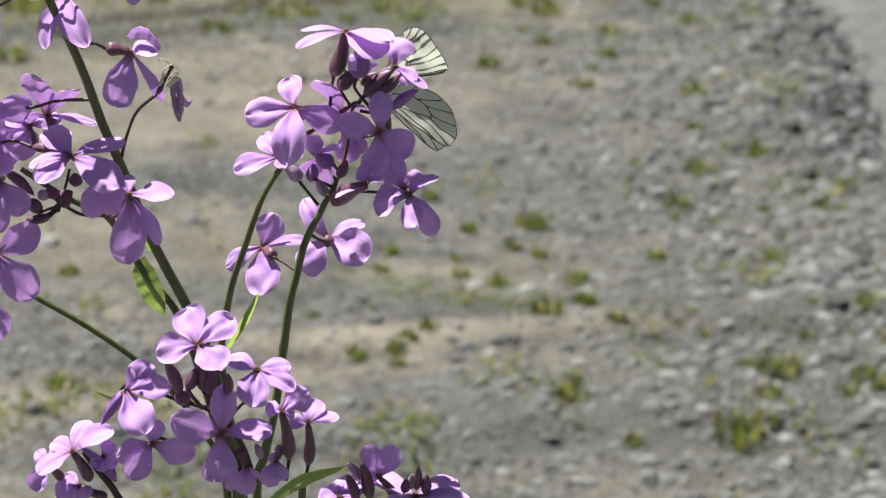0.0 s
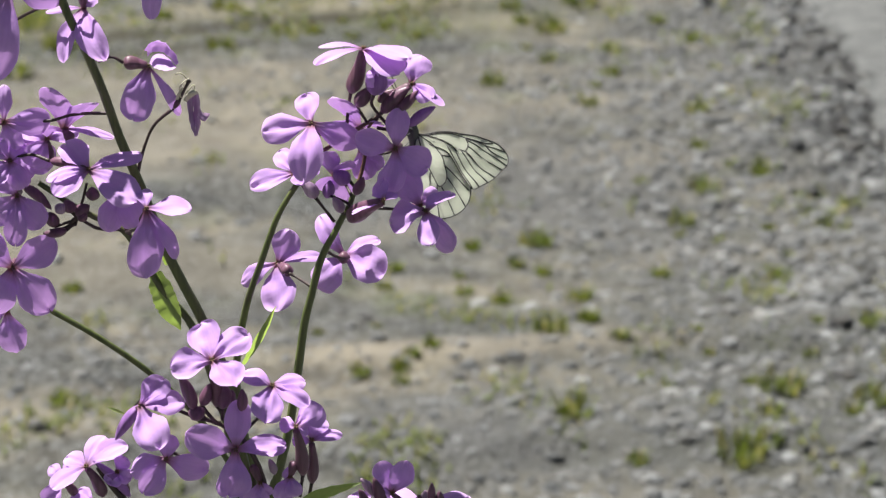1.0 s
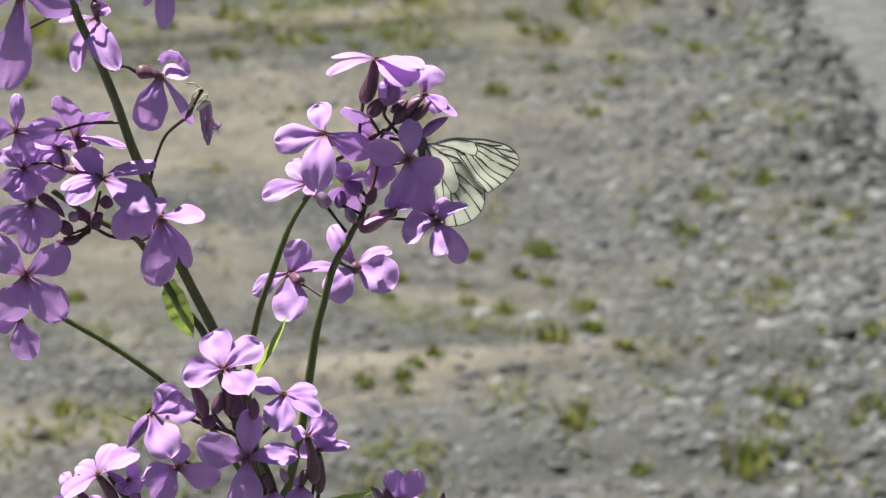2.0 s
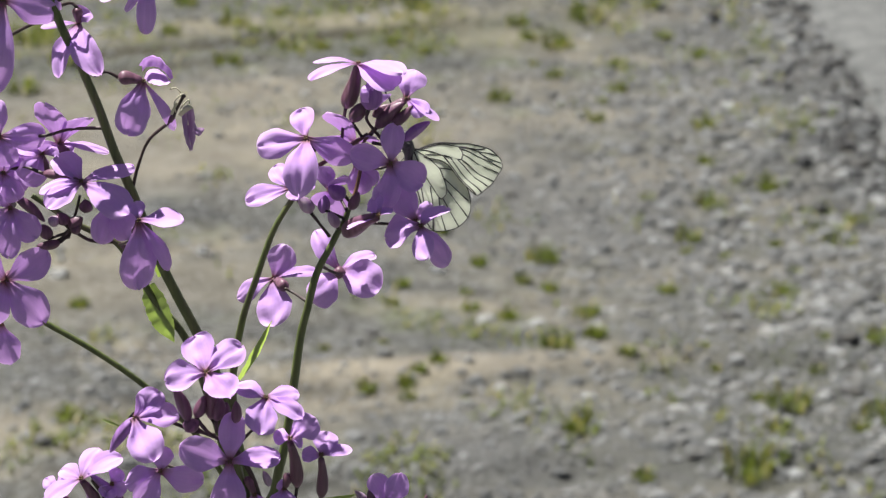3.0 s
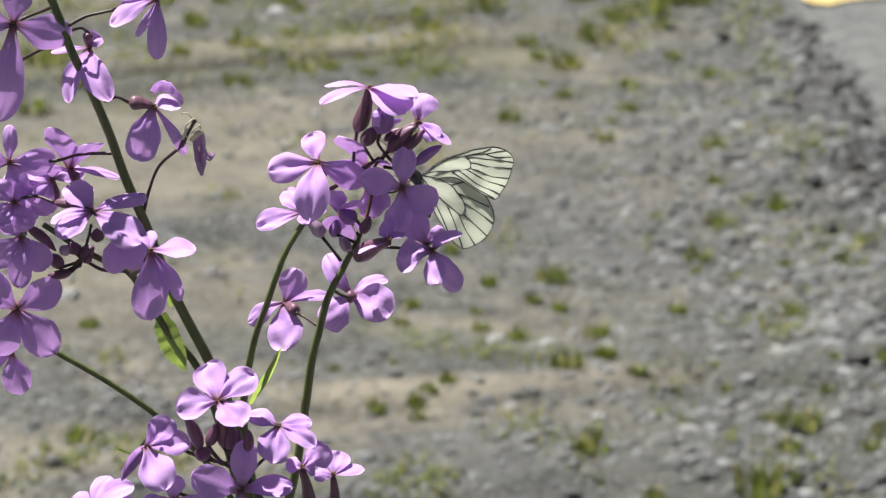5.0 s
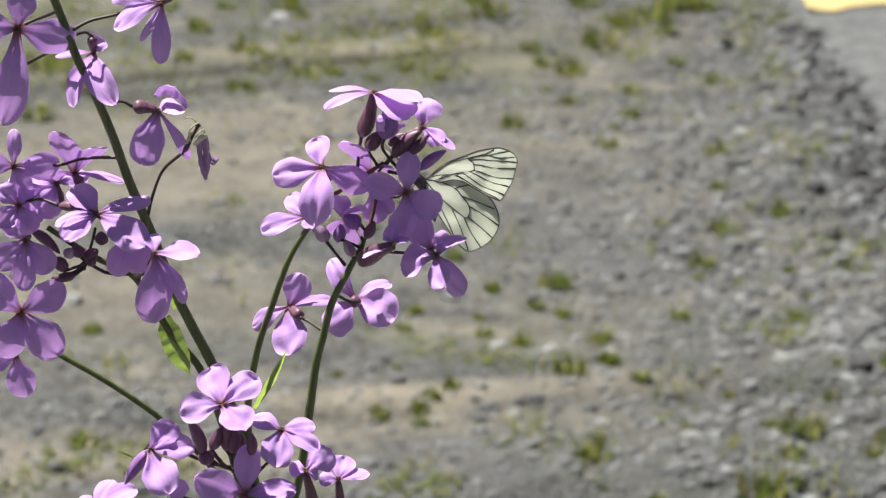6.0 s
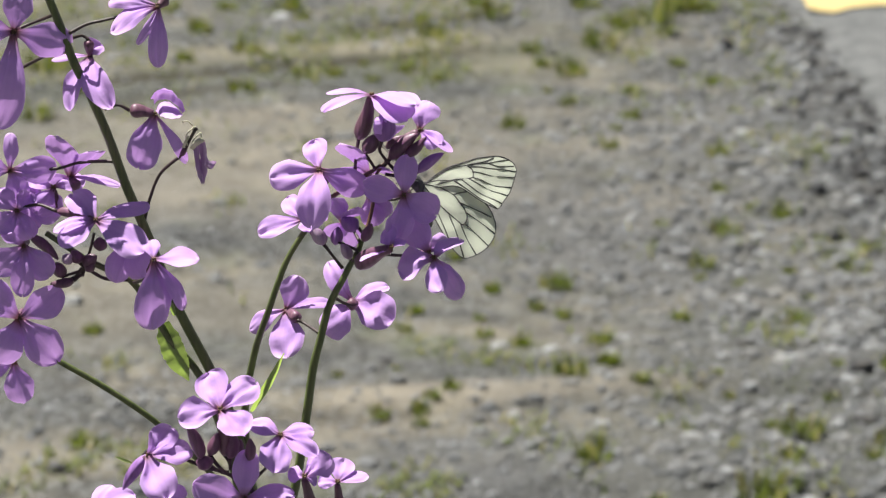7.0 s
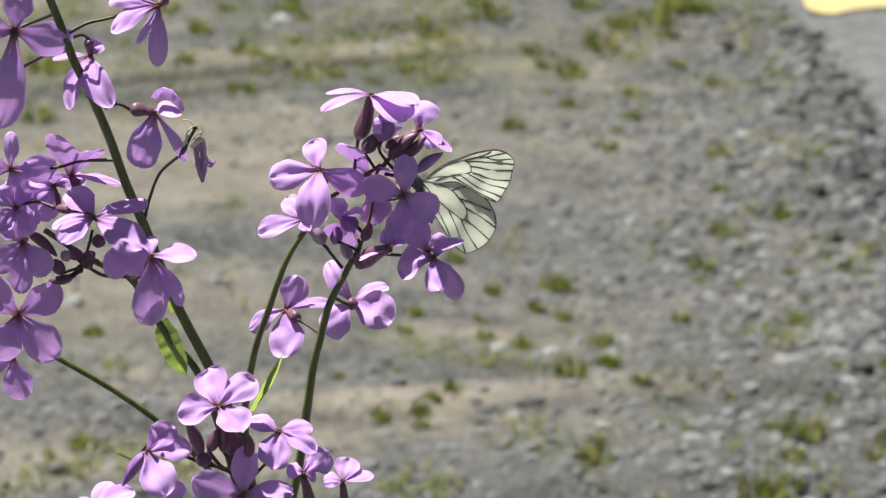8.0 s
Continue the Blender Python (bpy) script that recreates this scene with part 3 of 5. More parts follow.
def petal(flower_part, centre, tip, width, facing, skin, crumple):
    """A clawed, rounded blade from the throat to its tip, cupped and a little wavy."""
    r = random.Random(int(abs(tip.x * 3 + tip.z * 7 + centre.x * 11 + centre.z * 5) * 1e6))
    length = tip.length
    axis = tip / length
    normal = (facing - axis * facing.dot(axis))
    normal = normal.normalized() if normal.length > 0.05 else axis.orthogonal().normalized()
    side = axis.cross(normal)
    arch, cup = r.uniform(0.06, 0.26), r.uniform(-0.22, 0.26)
    if facing.z > 0.7:
        cup, arch = cup * 0.5, arch * 0.45
    twist, seed, notch = r.uniform(-0.45, 0.45), r.uniform(0, 50), r.uniform(0.0, 0.05)
    skew, fold, blunt, hook = r.uniform(-0.09, 0.09), r.uniform(-0.42, 0.42), r.uniform(2.1, 3.8), r.uniform(-0.40, 0.40)
    rim = r.uniform(-0.38, 0.30)
    if facing.z > 0.5:
        rim, fold, hook, crumple, cup = rim * 0.35, fold * 0.55, hook * 0.55, crumple * 0.68, cup * 0.75
    if facing.z > 0.9 or facing.z < 0.3:
        twist, fold, hook, crumple = twist * 0.4, fold * 0.4, hook * 0.4, crumple * 0.6
    bm = bmesh.new()
    uv = bm.loops.layers.uv.new("UVMap")
    rows, across = [], 12
    for t in PETAL_STEPS:
        wide = 0.20 + 0.80 * smooth_step(0.0, 0.58, t)
        if t > 0.55:
            wide *= max(1 - ((t - 0.55) / 0.45) ** blunt, 0.0) ** 0.5
        wide = max(wide, 0.05)
        row = []
        for k in range(across + 1):
            q = 2 * k / across - 1
            half = width * 0.5 * wide * (1 + 0.10 * noise.noise(Vector((t * 5, q * 0.8, seed))))
            ahead = t - notch * smooth_step(0.7, 1, t) * (1 - abs(q)) + 0.022 * noise.noise(Vector((q * 3, seed, t))) * t
            lift = length * arch * math.sin(math.pi * t) - cup * width * q * q * smooth_step(0.1, 0.7, t)
            lift += fold * abs(q) * half * smooth_step(0.0, 0.5, t) + hook * half * max(q, 0) ** 3 * smooth_step(0.4, 1, t)
            lift += rim * half * abs(q) ** 7 * smooth_step(0.3, 0.7, t)
            lift += twist * q * half * t + width * crumple * noise.noise(Vector((t * 3.0, q * 1.8, seed)))
            lift -= width * 0.045 * math.exp(-(q * 5) ** 2) * smooth_step(0.05, 0.2, t)
            row.append(bm.verts.new(centre + axis * length * ahead + side * (half * q + skew * length * t * (1 - t)) + normal * lift))
        rows.append(row)
    for i in range(len(rows) - 1):
        for k in range(across):
            face = bm.faces.new((rows[i][k], rows[i][k + 1], rows[i + 1][k + 1], rows[i + 1][k]))
            for loop, (a, b) in zip(face.loops, ((k, i), (k + 1, i), (k + 1, i + 1), (k, i + 1))):
                loop[uv].uv = (a / across, PETAL_STEPS[b])
    part("petal", bm, skin, flower_part)


def sheet(thing, edge, far_edge, bulge, skin):
    """A curled or crumpled petal spanned between two bent edges."""
    one = curve_points([spot(thing, p) for p in edge], 5)
    two = curve_points([spot(thing, p) for p in far_edge], 5)
    steps, k = 6, min(len(one), len(two)) - 1
    bulge = Vector(bulge) * 0.001
    bm = bmesh.new()
    uv = bm.loops.layers.uv.new("UVMap")
    rows = []
    for j in range(steps + 1):
        t = j / steps
        rows.append([])
        for i in range(k + 1):
            p = one[i].lerp(two[i], t) + bulge * math.sin(math.pi * t) * (0.4 + 0.6 * math.sin(math.pi * i / k))
            rows[-1].append(bm.verts.new(p + bulge * 0.6 * noise.noise(p * 900)))
    for j in range(steps):
        for i in range(k):
            face = bm.faces.new((rows[j][i], rows[j][i + 1], rows[j + 1][i + 1], rows[j + 1][i]))
            for loop, (u, v) in zip(face.loops, ((i, j), (i + 1, j), (i + 1, j + 1), (i, j + 1))):
                loop[uv].uv = (0.1 + 0.8 * u / k, 0.42 + 0.55 * v / steps)
    part("petal", bm, skin, thing, "" if skin is petal_skin else "withered petal")


def thread(thing, points, r, skin):
    line = curve_points([spot(thing, p) for p in points], 6)
    bm = bmesh.new()
    tube(bm, line, [r * 0.001] * (len(line) - 3) + [r * 0.0013, r * 0.0015, r * 0.0006], 7)
    part("stamen", bm, skin, thing)


def flower(thing, centre, facing, petals, base, foot=(), girth=1.25):
    """A four-petalled bloom: its calyx with the petals under it, the pedicel beside it."""
    centre, facing, base = spot(thing, centre), Vector(facing), spot(thing, base)
    calyx = part("flower", pod(base, centre - (centre - base) * 0.06, girth * 0.001, True), calyx_skin, thing)
    for x, y, z, width, *own in petals:
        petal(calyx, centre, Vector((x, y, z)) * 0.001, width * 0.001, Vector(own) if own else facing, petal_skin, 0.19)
    ring = facing.orthogonal().normalized()
    for k in range(4):
        away = ring * math.cos(k * 1.5708) + facing.cross(ring) * math.sin(k * 1.5708)
        spike = [centre - facing * 0.001, centre + facing * 0.0001 + away * 0.0003, centre + facing * 0.0007 + away * 0.0005]
        bm = bmesh.new()
        tube(bm, curve_points(spike, 3), [0.00012, 0.00012, 0.00012, 0.0002, 0.00028, 0.00024, 0.0001], 6)
        part("stamen", bm, anther_skin, calyx)
    if foot:
        pedicel(thing, base, foot)


def bud(thing, base, tip, girth, foot=(), tone="bud"):
    base, tip = spot(thing, base), spot(thing, tip)
    part("flower_bud", pod(base, tip, girth * 0.001, False), bud_tones[tone], thing)
    if foot:
        pedicel(thing, base, foot)


def leaf(thing, points, width, facing):
    """A narrow toothed leaf, folded along its midrib."""
    line = curve_points([spot(thing, p) for p in points], 8)
    facing = Vector(facing)
    bm = bmesh.new()
    rows, k = [], len(line) - 1
    for i, c in enumerate(line):
        t = i / k
        way = (line[min(i + 1, k)] - line[max(i - 1, 0)]).normalized()
        side = way.cross(facing).normalized()
        half = 0.0005 * width * (math.sin(math.pi * min(t * 0.92 + 0.10, 1.0)) ** 0.8 + 0.04) * (1 + 0.16 * noise.noise(Vector((i * 1.7, width, 3.0))) + 0.06 * (i % 2))
        rows.append([bm.verts.new(c + side * half * q + facing * (half * 0.22 * abs(q) - 0.0002 * (q == 0)) + facing * half * 0.12 * noise.noise(Vector((t * 6, q * 2, width)))) for q in (-1, -0.66, -0.33, 0, 0.33, 0.66, 1)])
    for a, b in zip(rows, rows[1:]):
        for q in range(6):
            bm.faces.new((a[q], a[q + 1], b[q + 1], b[q]))
    part("leaf", bm, leaf_skin, thing)


plant_a = plant("tall dame's rocket with a stout green stem and lilac flowers", -0.045, 0.60)
plant_l = plant("dame's rocket with hanging lilac flowers and dark buds", -0.055, 0.585)
plant_c = plant("dame's rocket whose lilac flower head holds a butterfly", -0.046, 0.585)
plant_e = plant("low dame's rocket with a dense head of lilac flowers", -0.05, 0.552)
plant_g = plant("single dame's rocket flower standing on a dark calyx", -0.04, 0.5621)
plant_f = plant("dame's rocket with a short pale lilac flower head", -0.02, 0.58)

stalk(plant_a, [(-100.6, 0.6, 85.1),
       (-95.9, 0.3, 71.6),
       (-93.3, 0.0, 63.5),
       (-89.7, 0.0, 55.1),
       (-85.6, 0.0, 43.8),
       (-82.2, 0.0, 32.4),
       (-78.0, 0.3, 20.7),
       (-72.6, 0.8, 4.3),
       (-68.9, 1.1, -4.8),
       (-63.8, 2.2, -16.7),
       (-58.8, 6.1, -33.1),
       (-54.8, 7.5, -51.2),
       (-52.1, 7.5, -72.7),
       (-51.1, 9.1, -148.4),
       (-48.9, 13.6, -350.3),
       (-46.9, 20.8, -659.9),
       (-45.0, 27.9, -968.9)], 0.97, 1.33, "stem", stem_green)
bud(plant_a, (-81.0, 2.2, 6.0), (-82.2, 1.7, 8.4), 0.69)
flower(plant_a, (-74.5, 0.0, 50.4), (0.20, -0.93, 0.30),
       [(-3.9, -4.8, -12.2, 8.3), (7.0, 2.5, -13.2, 2.9, 0.50, -0.86, 0.10)], base=(-80.4, 0.0, 51.2), foot=[(-83.2, 0.0, 52.6), (-86.4, 0.0, 51.6)], girth=1.75)
sheet(plant_a, [(-75.3, 0.0, 54.3), (-73.9, -0.5, 56.2), (-71.7, -1.0, 56.9), (-69.4, -1.5, 55.8), (-67.8, -1.5, 53.7), (-67.2, -1.0, 51.4)], [(-74.7, 0.5, 52.5), (-73.6, 1.0, 53.5), (-72.2, 1.0, 53.7), (-70.5, 1.0, 53.2), (-69.0, 0.5, 51.7), (-67.9, 0.0, 50.5)], (0.3, 0.9, 0.5), petal_skin)
sheet(plant_a, [(-74.4, 1.5, 50.5), (-73.6, 3.0, 52.0), (-71.8, 4.0, 52.2), (-70.4, 4.5, 51.2)], [(-72.9, -2.0, 50.5), (-71.1, -4.0, 50.7), (-68.9, -4.5, 50.6), (-67.4, -3.0, 50.9)], (0.0, 0.0, 0.5), petal_skin)
sheet(plant_a, [(-65.6, 0.0, 42.8), (-65.5, 0.0, 38.6), (-64.8, 0.0, 35.3), (-63.8, 0.0, 32.6)], [(-64.3, 0.6, 43.1), (-64.2, 0.9, 39.0), (-63.9, 0.6, 35.7), (-63.6, 0.0, 32.8)], (-0.5, -0.5, 0.0), wilted_skin)
sheet(plant_a, [(-64.3, 0.6, 43.1), (-64.2, 0.9, 39.0), (-63.9, 0.6, 35.7), (-63.6, 0.0, 32.8)], [(-62.6, -0.4, 43.6), (-62.3, -0.6, 40.1), (-62.5, -0.4, 36.6), (-63.5, 0.0, 32.6)], (0.6, -0.3, 0.0), wilted_skin)
sheet(plant_a, [(-62.6, -0.6, 40.7), (-61.8, -1.0, 39.1), (-60.1, -0.8, 38.9)], [(-63.2, -0.4, 37.5), (-61.6, -1.4, 37.0), (-60.3, -0.9, 38.2)], (0.0, -0.9, -0.6), wilted_skin)
sheet(plant_a, [(-68.5, 0.0, 41.8), (-67.9, -0.3, 43.4), (-66.7, -0.2, 45.1)], [(-67.2, 0.3, 41.8), (-66.7, 0.4, 43.3), (-66.1, 0.0, 44.6)], (-0.2, -0.5, 0.2), pale_skin)
sheet(plant_a, [(-66.5, -0.4, 41.9), (-65.2, -0.8, 43.9), (-63.7, 0.0, 44.6)], [(-65.7, 0.0, 41.3), (-64.3, -0.6, 42.8), (-62.6, 0.0, 43.5)], (0.1, -0.4, 0.4), pale_skin)
thread(plant_a, [(-67.0, 0.0, 42.5), (-67.2, -0.5, 44.9), (-66.2, -0.6, 46.5), (-64.9, -0.3, 47.4)], 0.16, pale_skin)
thread(plant_a, [(-65.8, 0.0, 45.6), (-65.6, 0.3, 47.2), (-66.7, 0.4, 48.4), (-68.1, 0.0, 48.4)], 0.16, pale_skin)
thread(plant_a, [(-65.9, 0.0, 43.3), (-64.6, 0.4, 44.9), (-63.7, 0.3, 45.5), (-63.7, 0.0, 43.9)], 0.16, pale_skin)
thread(plant_a, [(-67.7, 0.4, 41.2), (-66.5, 0.2, 43.8), (-65.5, 0.0, 45.6), (-64.7, 0.0, 47.0)], 0.42, stem_dark)
bud(plant_a, (-69.0, 0.6, 39.6), (-67.1, 0.4, 42.6), 0.70, foot=[(-73.9, 0.6, 35.1), (-76.7, 0.6, 28.6), (-78.3, 0.6, 22.8)])
flower(plant_a, (-90.0, 5.0, 63.2), (-0.35, -0.70, 0.62),
       [(-4.4, -7.8, -11.3, 6.2), (6.5, -11.9, -9.7, 6.6), (-9.0, -1.4, -0.6, 2.5, 0.00, -0.41, 0.91), (2.7, 1.1, 2.8, 4.7)], base=(-89.9, 4.0, 67.4), foot=[(-91.6, 4.0, 68.5), (-94.3, 1.0, 68.5)])
flower(plant_a, (-72.5, -1.0, 77.1), (-0.25, -0.70, 0.67),
       [(-11.2, -1.6, -5.9, 6.4), (-0.3, -3.2, -14.0, 4.7, 0.31, -0.93, 0.21), (-4.8, -3.8, -8.2, 2.1, 0.21, -0.93, 0.31), (-12.3, 4.5, 0.1, 4.7)], base=(-70.6, 1.0, 78.5), foot=[(-75.5, 1.0, 75.9), (-84.7, 1.0, 73.4), (-89.7, 1.0, 72.2), (-93.9, 0.0, 70.2)], girth=1.39)
flower(plant_a, (-106.4, -3.0, 71.4), (0.26, -0.95, 0.15),
       [(13.1, 3.0, -3.7, 8.5), (-4.4, -4.7, -22.3, 8.5), (2.0, 2.1, 10.0, 6.9), (-11.0, -2.8, 1.4, 8.1)], base=(-106.6, 4.0, 70.1), foot=[(-104.2, 5.0, 71.0), (-100.8, 4.0, 72.5), (-97.3, 1.0, 74.6)])
stalk(plant_a, [(-109.6, 7.0, 58.6), (-106.6, 6.0, 60.0), (-101.8, 4.0, 62.9), (-94.2, 0.0, 67.1)], 0.42, 0.42, "pedicel", stem_dark)
flower(plant_a, (-110.2, 1.0, 35.7), (0.26, -0.95, 0.15),
       [(11.0, 2.9, -0.7, 6.9), (0.5, 1.6, 9.0, 3.6), (2.4, -0.5, -7.3, 5.9), (-7.5, -1.7, 2.0, 6.4)], base=(-108.1, 6.0, 34.3), foot=[(-99.3, 3.0, 35.5), (-92.9, 2.0, 37.5), (-83.8, 0.0, 38.5)])
flower(plant_a, (-96.3, 5.0, 32.6), (0.00, 0.60, 0.80),
       [(-1.5, -9.5, 13.5, 8.1), (9.0, -8.7, 9.6, 6.2), (12.4, -2.5, -1.4, 2.8, 0.00, -0.50, 0.86), (-10.0, 5.1, -3.8, 5.0)], base=(-94.1, 3.0, 30.7), girth=1.50)
flower(plant_a, (-100.3, 3.0, 30.7), (0.10, -0.60, 0.80),
       [(7.2, 3.2, 1.5, 5.4), (-4.5, -2.2, -6.2, 6.6, 0.24, -0.96, 0.17), (-6.1, 1.7, 2.0, 5.0)], base=(-100.2, 4.0, 25.1))
stalk(plant_l, [(-102.2, 1.4, 20.3),
       (-93.0, 1.9, 13.5),
       (-85.8, 2.8, 9.2),
       (-81.7, 2.8, 6.8),
       (-77.2, 2.8, -1.0),
       (-73.1, 2.8, -8.5),
       (-66.5, 3.3, -17.9),
       (-62.1, 6.9, -33.5),
       (-57.8, 8.0, -53.1),
       (-55.6, 8.0, -73.0),
       (-55.1, 8.4, -148.7),
       (-54.4, 9.5, -350.5),
       (-54.7, 11.2, -660.1),
       (-55.0, 12.9, -968.9)], 0.69, 1.11, "stem", stem_green)
stalk(plant_l, [(-112.1, 1.4, -4.9),
       (-105.6, 1.9, -10.5),
       (-101.4, 2.2, -13.6),
       (-89.5, 2.8, -21.5),
       (-76.8, 4.7, -32.5),
       (-65.6, 8.9, -47.1),
       (-58.1, 8.9, -60.0)], 0.72, 0.80, "branch", stem_green)
bud(plant_l, (-105.8, 0.0, 20.1), (-99.2, -0.6, 14.2), 1.39)
bud(plant_l, (-94.2, 0.0, 13.2), (-95.8, -0.6, 16.4), 1.67, foot=[(-93.3, 0.8, 11.4), (-93.9, 1.4, 9.3)])
bud(plant_l, (-93.1, 0.3, 12.2), (-89.9, -0.3, 15.1), 1.67, foot=[(-93.8, 1.1, 10.7)])
bud(plant_l, (-98.8, 0.0, 9.4), (-99.8, -0.6, 13.4), 1.67, foot=[(-96.5, 0.6, 10.0), (-93.8, 1.1, 10.7)])
bud(plant_l, (-95.8, -0.3, 8.6), (-101.5, -0.8, 7.9), 1.25, foot=[(-93.8, 0.8, 9.9)])
bud(plant_l, (-97.9, -0.6, 13.4), (-95.5, -1.1, 15.4), 1.39, tone="pale")
bud(plant_l, (-92.6, -0.4, 11.3), (-90.7, -1.0, 13.3), 1.25)
bud(plant_l, (-89.2, 0.6, 16.2), (-89.1, 0.0, 19.7), 1.67)
stalk(plant_l, [(-100.1, 0.3, 7.5),
       (-95.6, 0.6, 9.2),
       (-93.3, 0.8, 11.4),
       (-88.4, 1.4, 8.5),
       (-83.0, 2.2, 7.8)], 0.42, 0.42, "pedicel", stem_dark)
stalk(plant_l, [(-93.3, 0.8, 11.4),
       (-91.6, 0.8, 16.1),
       (-90.4, 0.8, 20.5)], 0.35, 0.35, "pedicel", stem_dark)
leaf(plant_l, [(-74.6, 3.1, -3.8), (-72.8, 2.2, -9.2), (-71.0, 1.9, -14.3), (-69.0, 2.2, -19.0)], 6.6, (-0.45, -0.65, 0.60))
leaf(plant_l, [(-71.9, 1.9, -1.4), (-72.3, 1.7, 0.7), (-73.0, 1.4, 2.9)], 1.2, (0.00, -0.66, 0.75))
flower(plant_l, (-88.3, -9.0, 27.5), (0.00, -0.50, 0.87),
       [(-6.5, 7.2, 4.2, 7.3), (12.2, 4.7, 2.7, 5.9), (-9.7, -3.1, -1.8, 4.7), (-7.6, -7.0, -4.0, 5.9), (12.4, -8.4, -4.9, 8.1)], base=(-98.2, -3.0, 27.5), foot=[(-104.2, 0.0, 28.1), (-111.7, 1.7, 24.7)])
flower(plant_l, (-81.3, -5.0, 22.0), (0.27, -0.95, 0.15),
       [(-3.4, -2.7, -11.2, 7.3), (4.0, -0.6, -10.7, 8.1), (-4.8, -1.2, 1.1, 4.7), (4.9, 0.8, -3.8, 3.3)], base=(-82.1, 2.0, 20.0), foot=[(-85.2, 3.0, 9.2)])
flower(plant_l, (-73.6, -19.0, 21.5), (0.27, -0.95, 0.15),
       [(10.5, 1.6, -0.6, 8.3, 0.10, -0.30, 0.95), (-0.6, -2.9, -17.1, 8.8), (6.7, 0.9, -13.1, 3.9, 0.52, -0.83, 0.21), (-1.3, 4.8, 3.0, 4.1, 0.00, -0.30, 0.95)], base=(-75.3, -14.0, 15.6), foot=[(-78.1, -6.0, 11.1), (-81.7, 3.0, 6.8)])
flower(plant_l, (-107.3, 7.0, 27.8), (0.00, -0.95, 0.30),
       [(8.4, -1.3, -4.2, 8.5), (0.4, -2.6, -8.2, 7.3), (-5.5, 0.4, 1.3, 6.6), (2.1, 0.8, 2.6, 5.4)], base=(-106.5, 13.0, 23.7))
flower(plant_l, (-108.7, 0.0, 26.5), (0.31, -0.84, 0.45),
       [(3.9, -1.9, -6.2, 5.7), (-4.6, -3.9, -4.1, 5.7), (3.3, 3.0, 3.4, 5.0), (-5.3, 0.5, 4.6, 5.4)], base=(-111.0, 6.0, 23.2))
flower(plant_l, (-109.1, -3.0, -0.2), (0.26, -0.95, 0.15),
       [(10.2, 3.7, 6.1, 8.5), (8.6, 0.5, -11.7, 9.5), (-8.9, -0.9, 9.8, 8.5), (-5.9, -3.3, -10.5, 8.8)], base=(-109.4, 4.0, -1.3))
flower(plant_l, (-107.3, -1.0, 17.9), (0.10, -0.95, 0.25),
       [(-0.5, -3.2, -12.0, 5.7), (6.1, -1.4, -7.7, 7.1), (-7.7, -2.5, -6.3, 7.1), (-4.2, 0.9, 5.2, 5.7)], base=(-108.0, 6.0, 16.7))
flower(plant_l, (-111.6, -1.0, -12.6), (0.26, -0.95, 0.15),
       [(2.1, -1.2, -10.9, 7.6), (-6.0, -1.7, -0.2, 5.9)], base=(-112.7, 6.0, -13.4))
stalk(plant_c, [(-25.5, 1.9, 17.9),
       (-26.6, 1.1, 14.8),
       (-28.3, 0.3, 12.0),
       (-30.4, 0.0, 7.8),
       (-32.1, 0.0, 4.7),
       (-34.1, 0.0, -0.2),
       (-36.0, 0.0, -7.8),
       (-37.9, 0.2, -15.6),
       (-39.9, 0.3, -29.2),
       (-42.3, 0.6, -44.6),
       (-45.2, 0.8, -57.6),
       (-47.6, 0.8, -72.1),
       (-48.1, 1.8, -147.9),
       (-48.5, 4.5, -349.9),
       (-47.3, 8.7, -659.7),
       (-46.0, 12.9, -968.9)], 0.69, 1.19, "stem", stem_green)
stalk(plant_c, [(-32.8, 3.3, 28.5),
       (-38.8, 2.5, 20.7),
       (-43.5, 2.2, 13.1),
       (-46.2, 2.3, 6.4),
       (-48.8, 2.8, -1.3),
       (-51.7, 4.0, -9.7),
       (-53.5, 5.4, -16.8),
       (-54.9, 6.5, -24.3),
       (-56.0, 7.8, -34.2),
       (-54.9, 8.0, -53.1),
       (-53.4, 8.0, -73.0),
       (-52.6, 9.2, -148.7),
       (-50.9, 12.5, -350.5),
       (-49.2, 17.7, -660.1),
       (-47.5, 22.9, -968.9)], 0.67, 1.05, "stem", stem_green)
stalk(plant_c, [(-26.7, 1.1, 14.9),
       (-24.5, 3.1, 19.7),
       (-22.8, 4.7, 26.4),
       (-22.1, 1.9, 33.9),
       (-19.5, 0.8, 38.2),
       (-15.7, 0.6, 42.5)], 0.56, 0.42, "branch", stem_brown)
stalk(plant_c, [(-32.7, 3.1, 28.5),
       (-25.1, 1.4, 34.2),
       (-20.6, 0.6, 37.4)], 0.56, 0.49, "branch", stem_brown)
stalk(plant_c, [(-31.9, 0.3, 18.1),
       (-27.3, 0.0, 16.2),
       (-26.4, 0.3, 14.9)], 0.35, 0.35, "pedicel", stem_dark)
leaf(plant_c, [(-53.6, 2.8, -28.5), (-49.1, 2.2, -20.8), (-45.1, 1.4, -11.9)], 2.9, (-0.55, 0.60, 0.30))
flower(plant_c, (-22.7, 0.0, 55.3), (0.03, 0.00, 1.00),
       [(-10.8, 0.7, 0.3, 3.6), (-11.2, -11.3, -0.8, 4.4), (10.8, -9.9, 0.9, 7.8, -0.10, 0.10, 0.99), (9.0, -9.8, -3.3, 9.0, -0.20, -0.05, 0.98)], base=(-26.0, 1.9, 43.7), foot=[(-26.6, 1.6, 39.7), (-27.3, 2.6, 32.5)], girth=1.95)
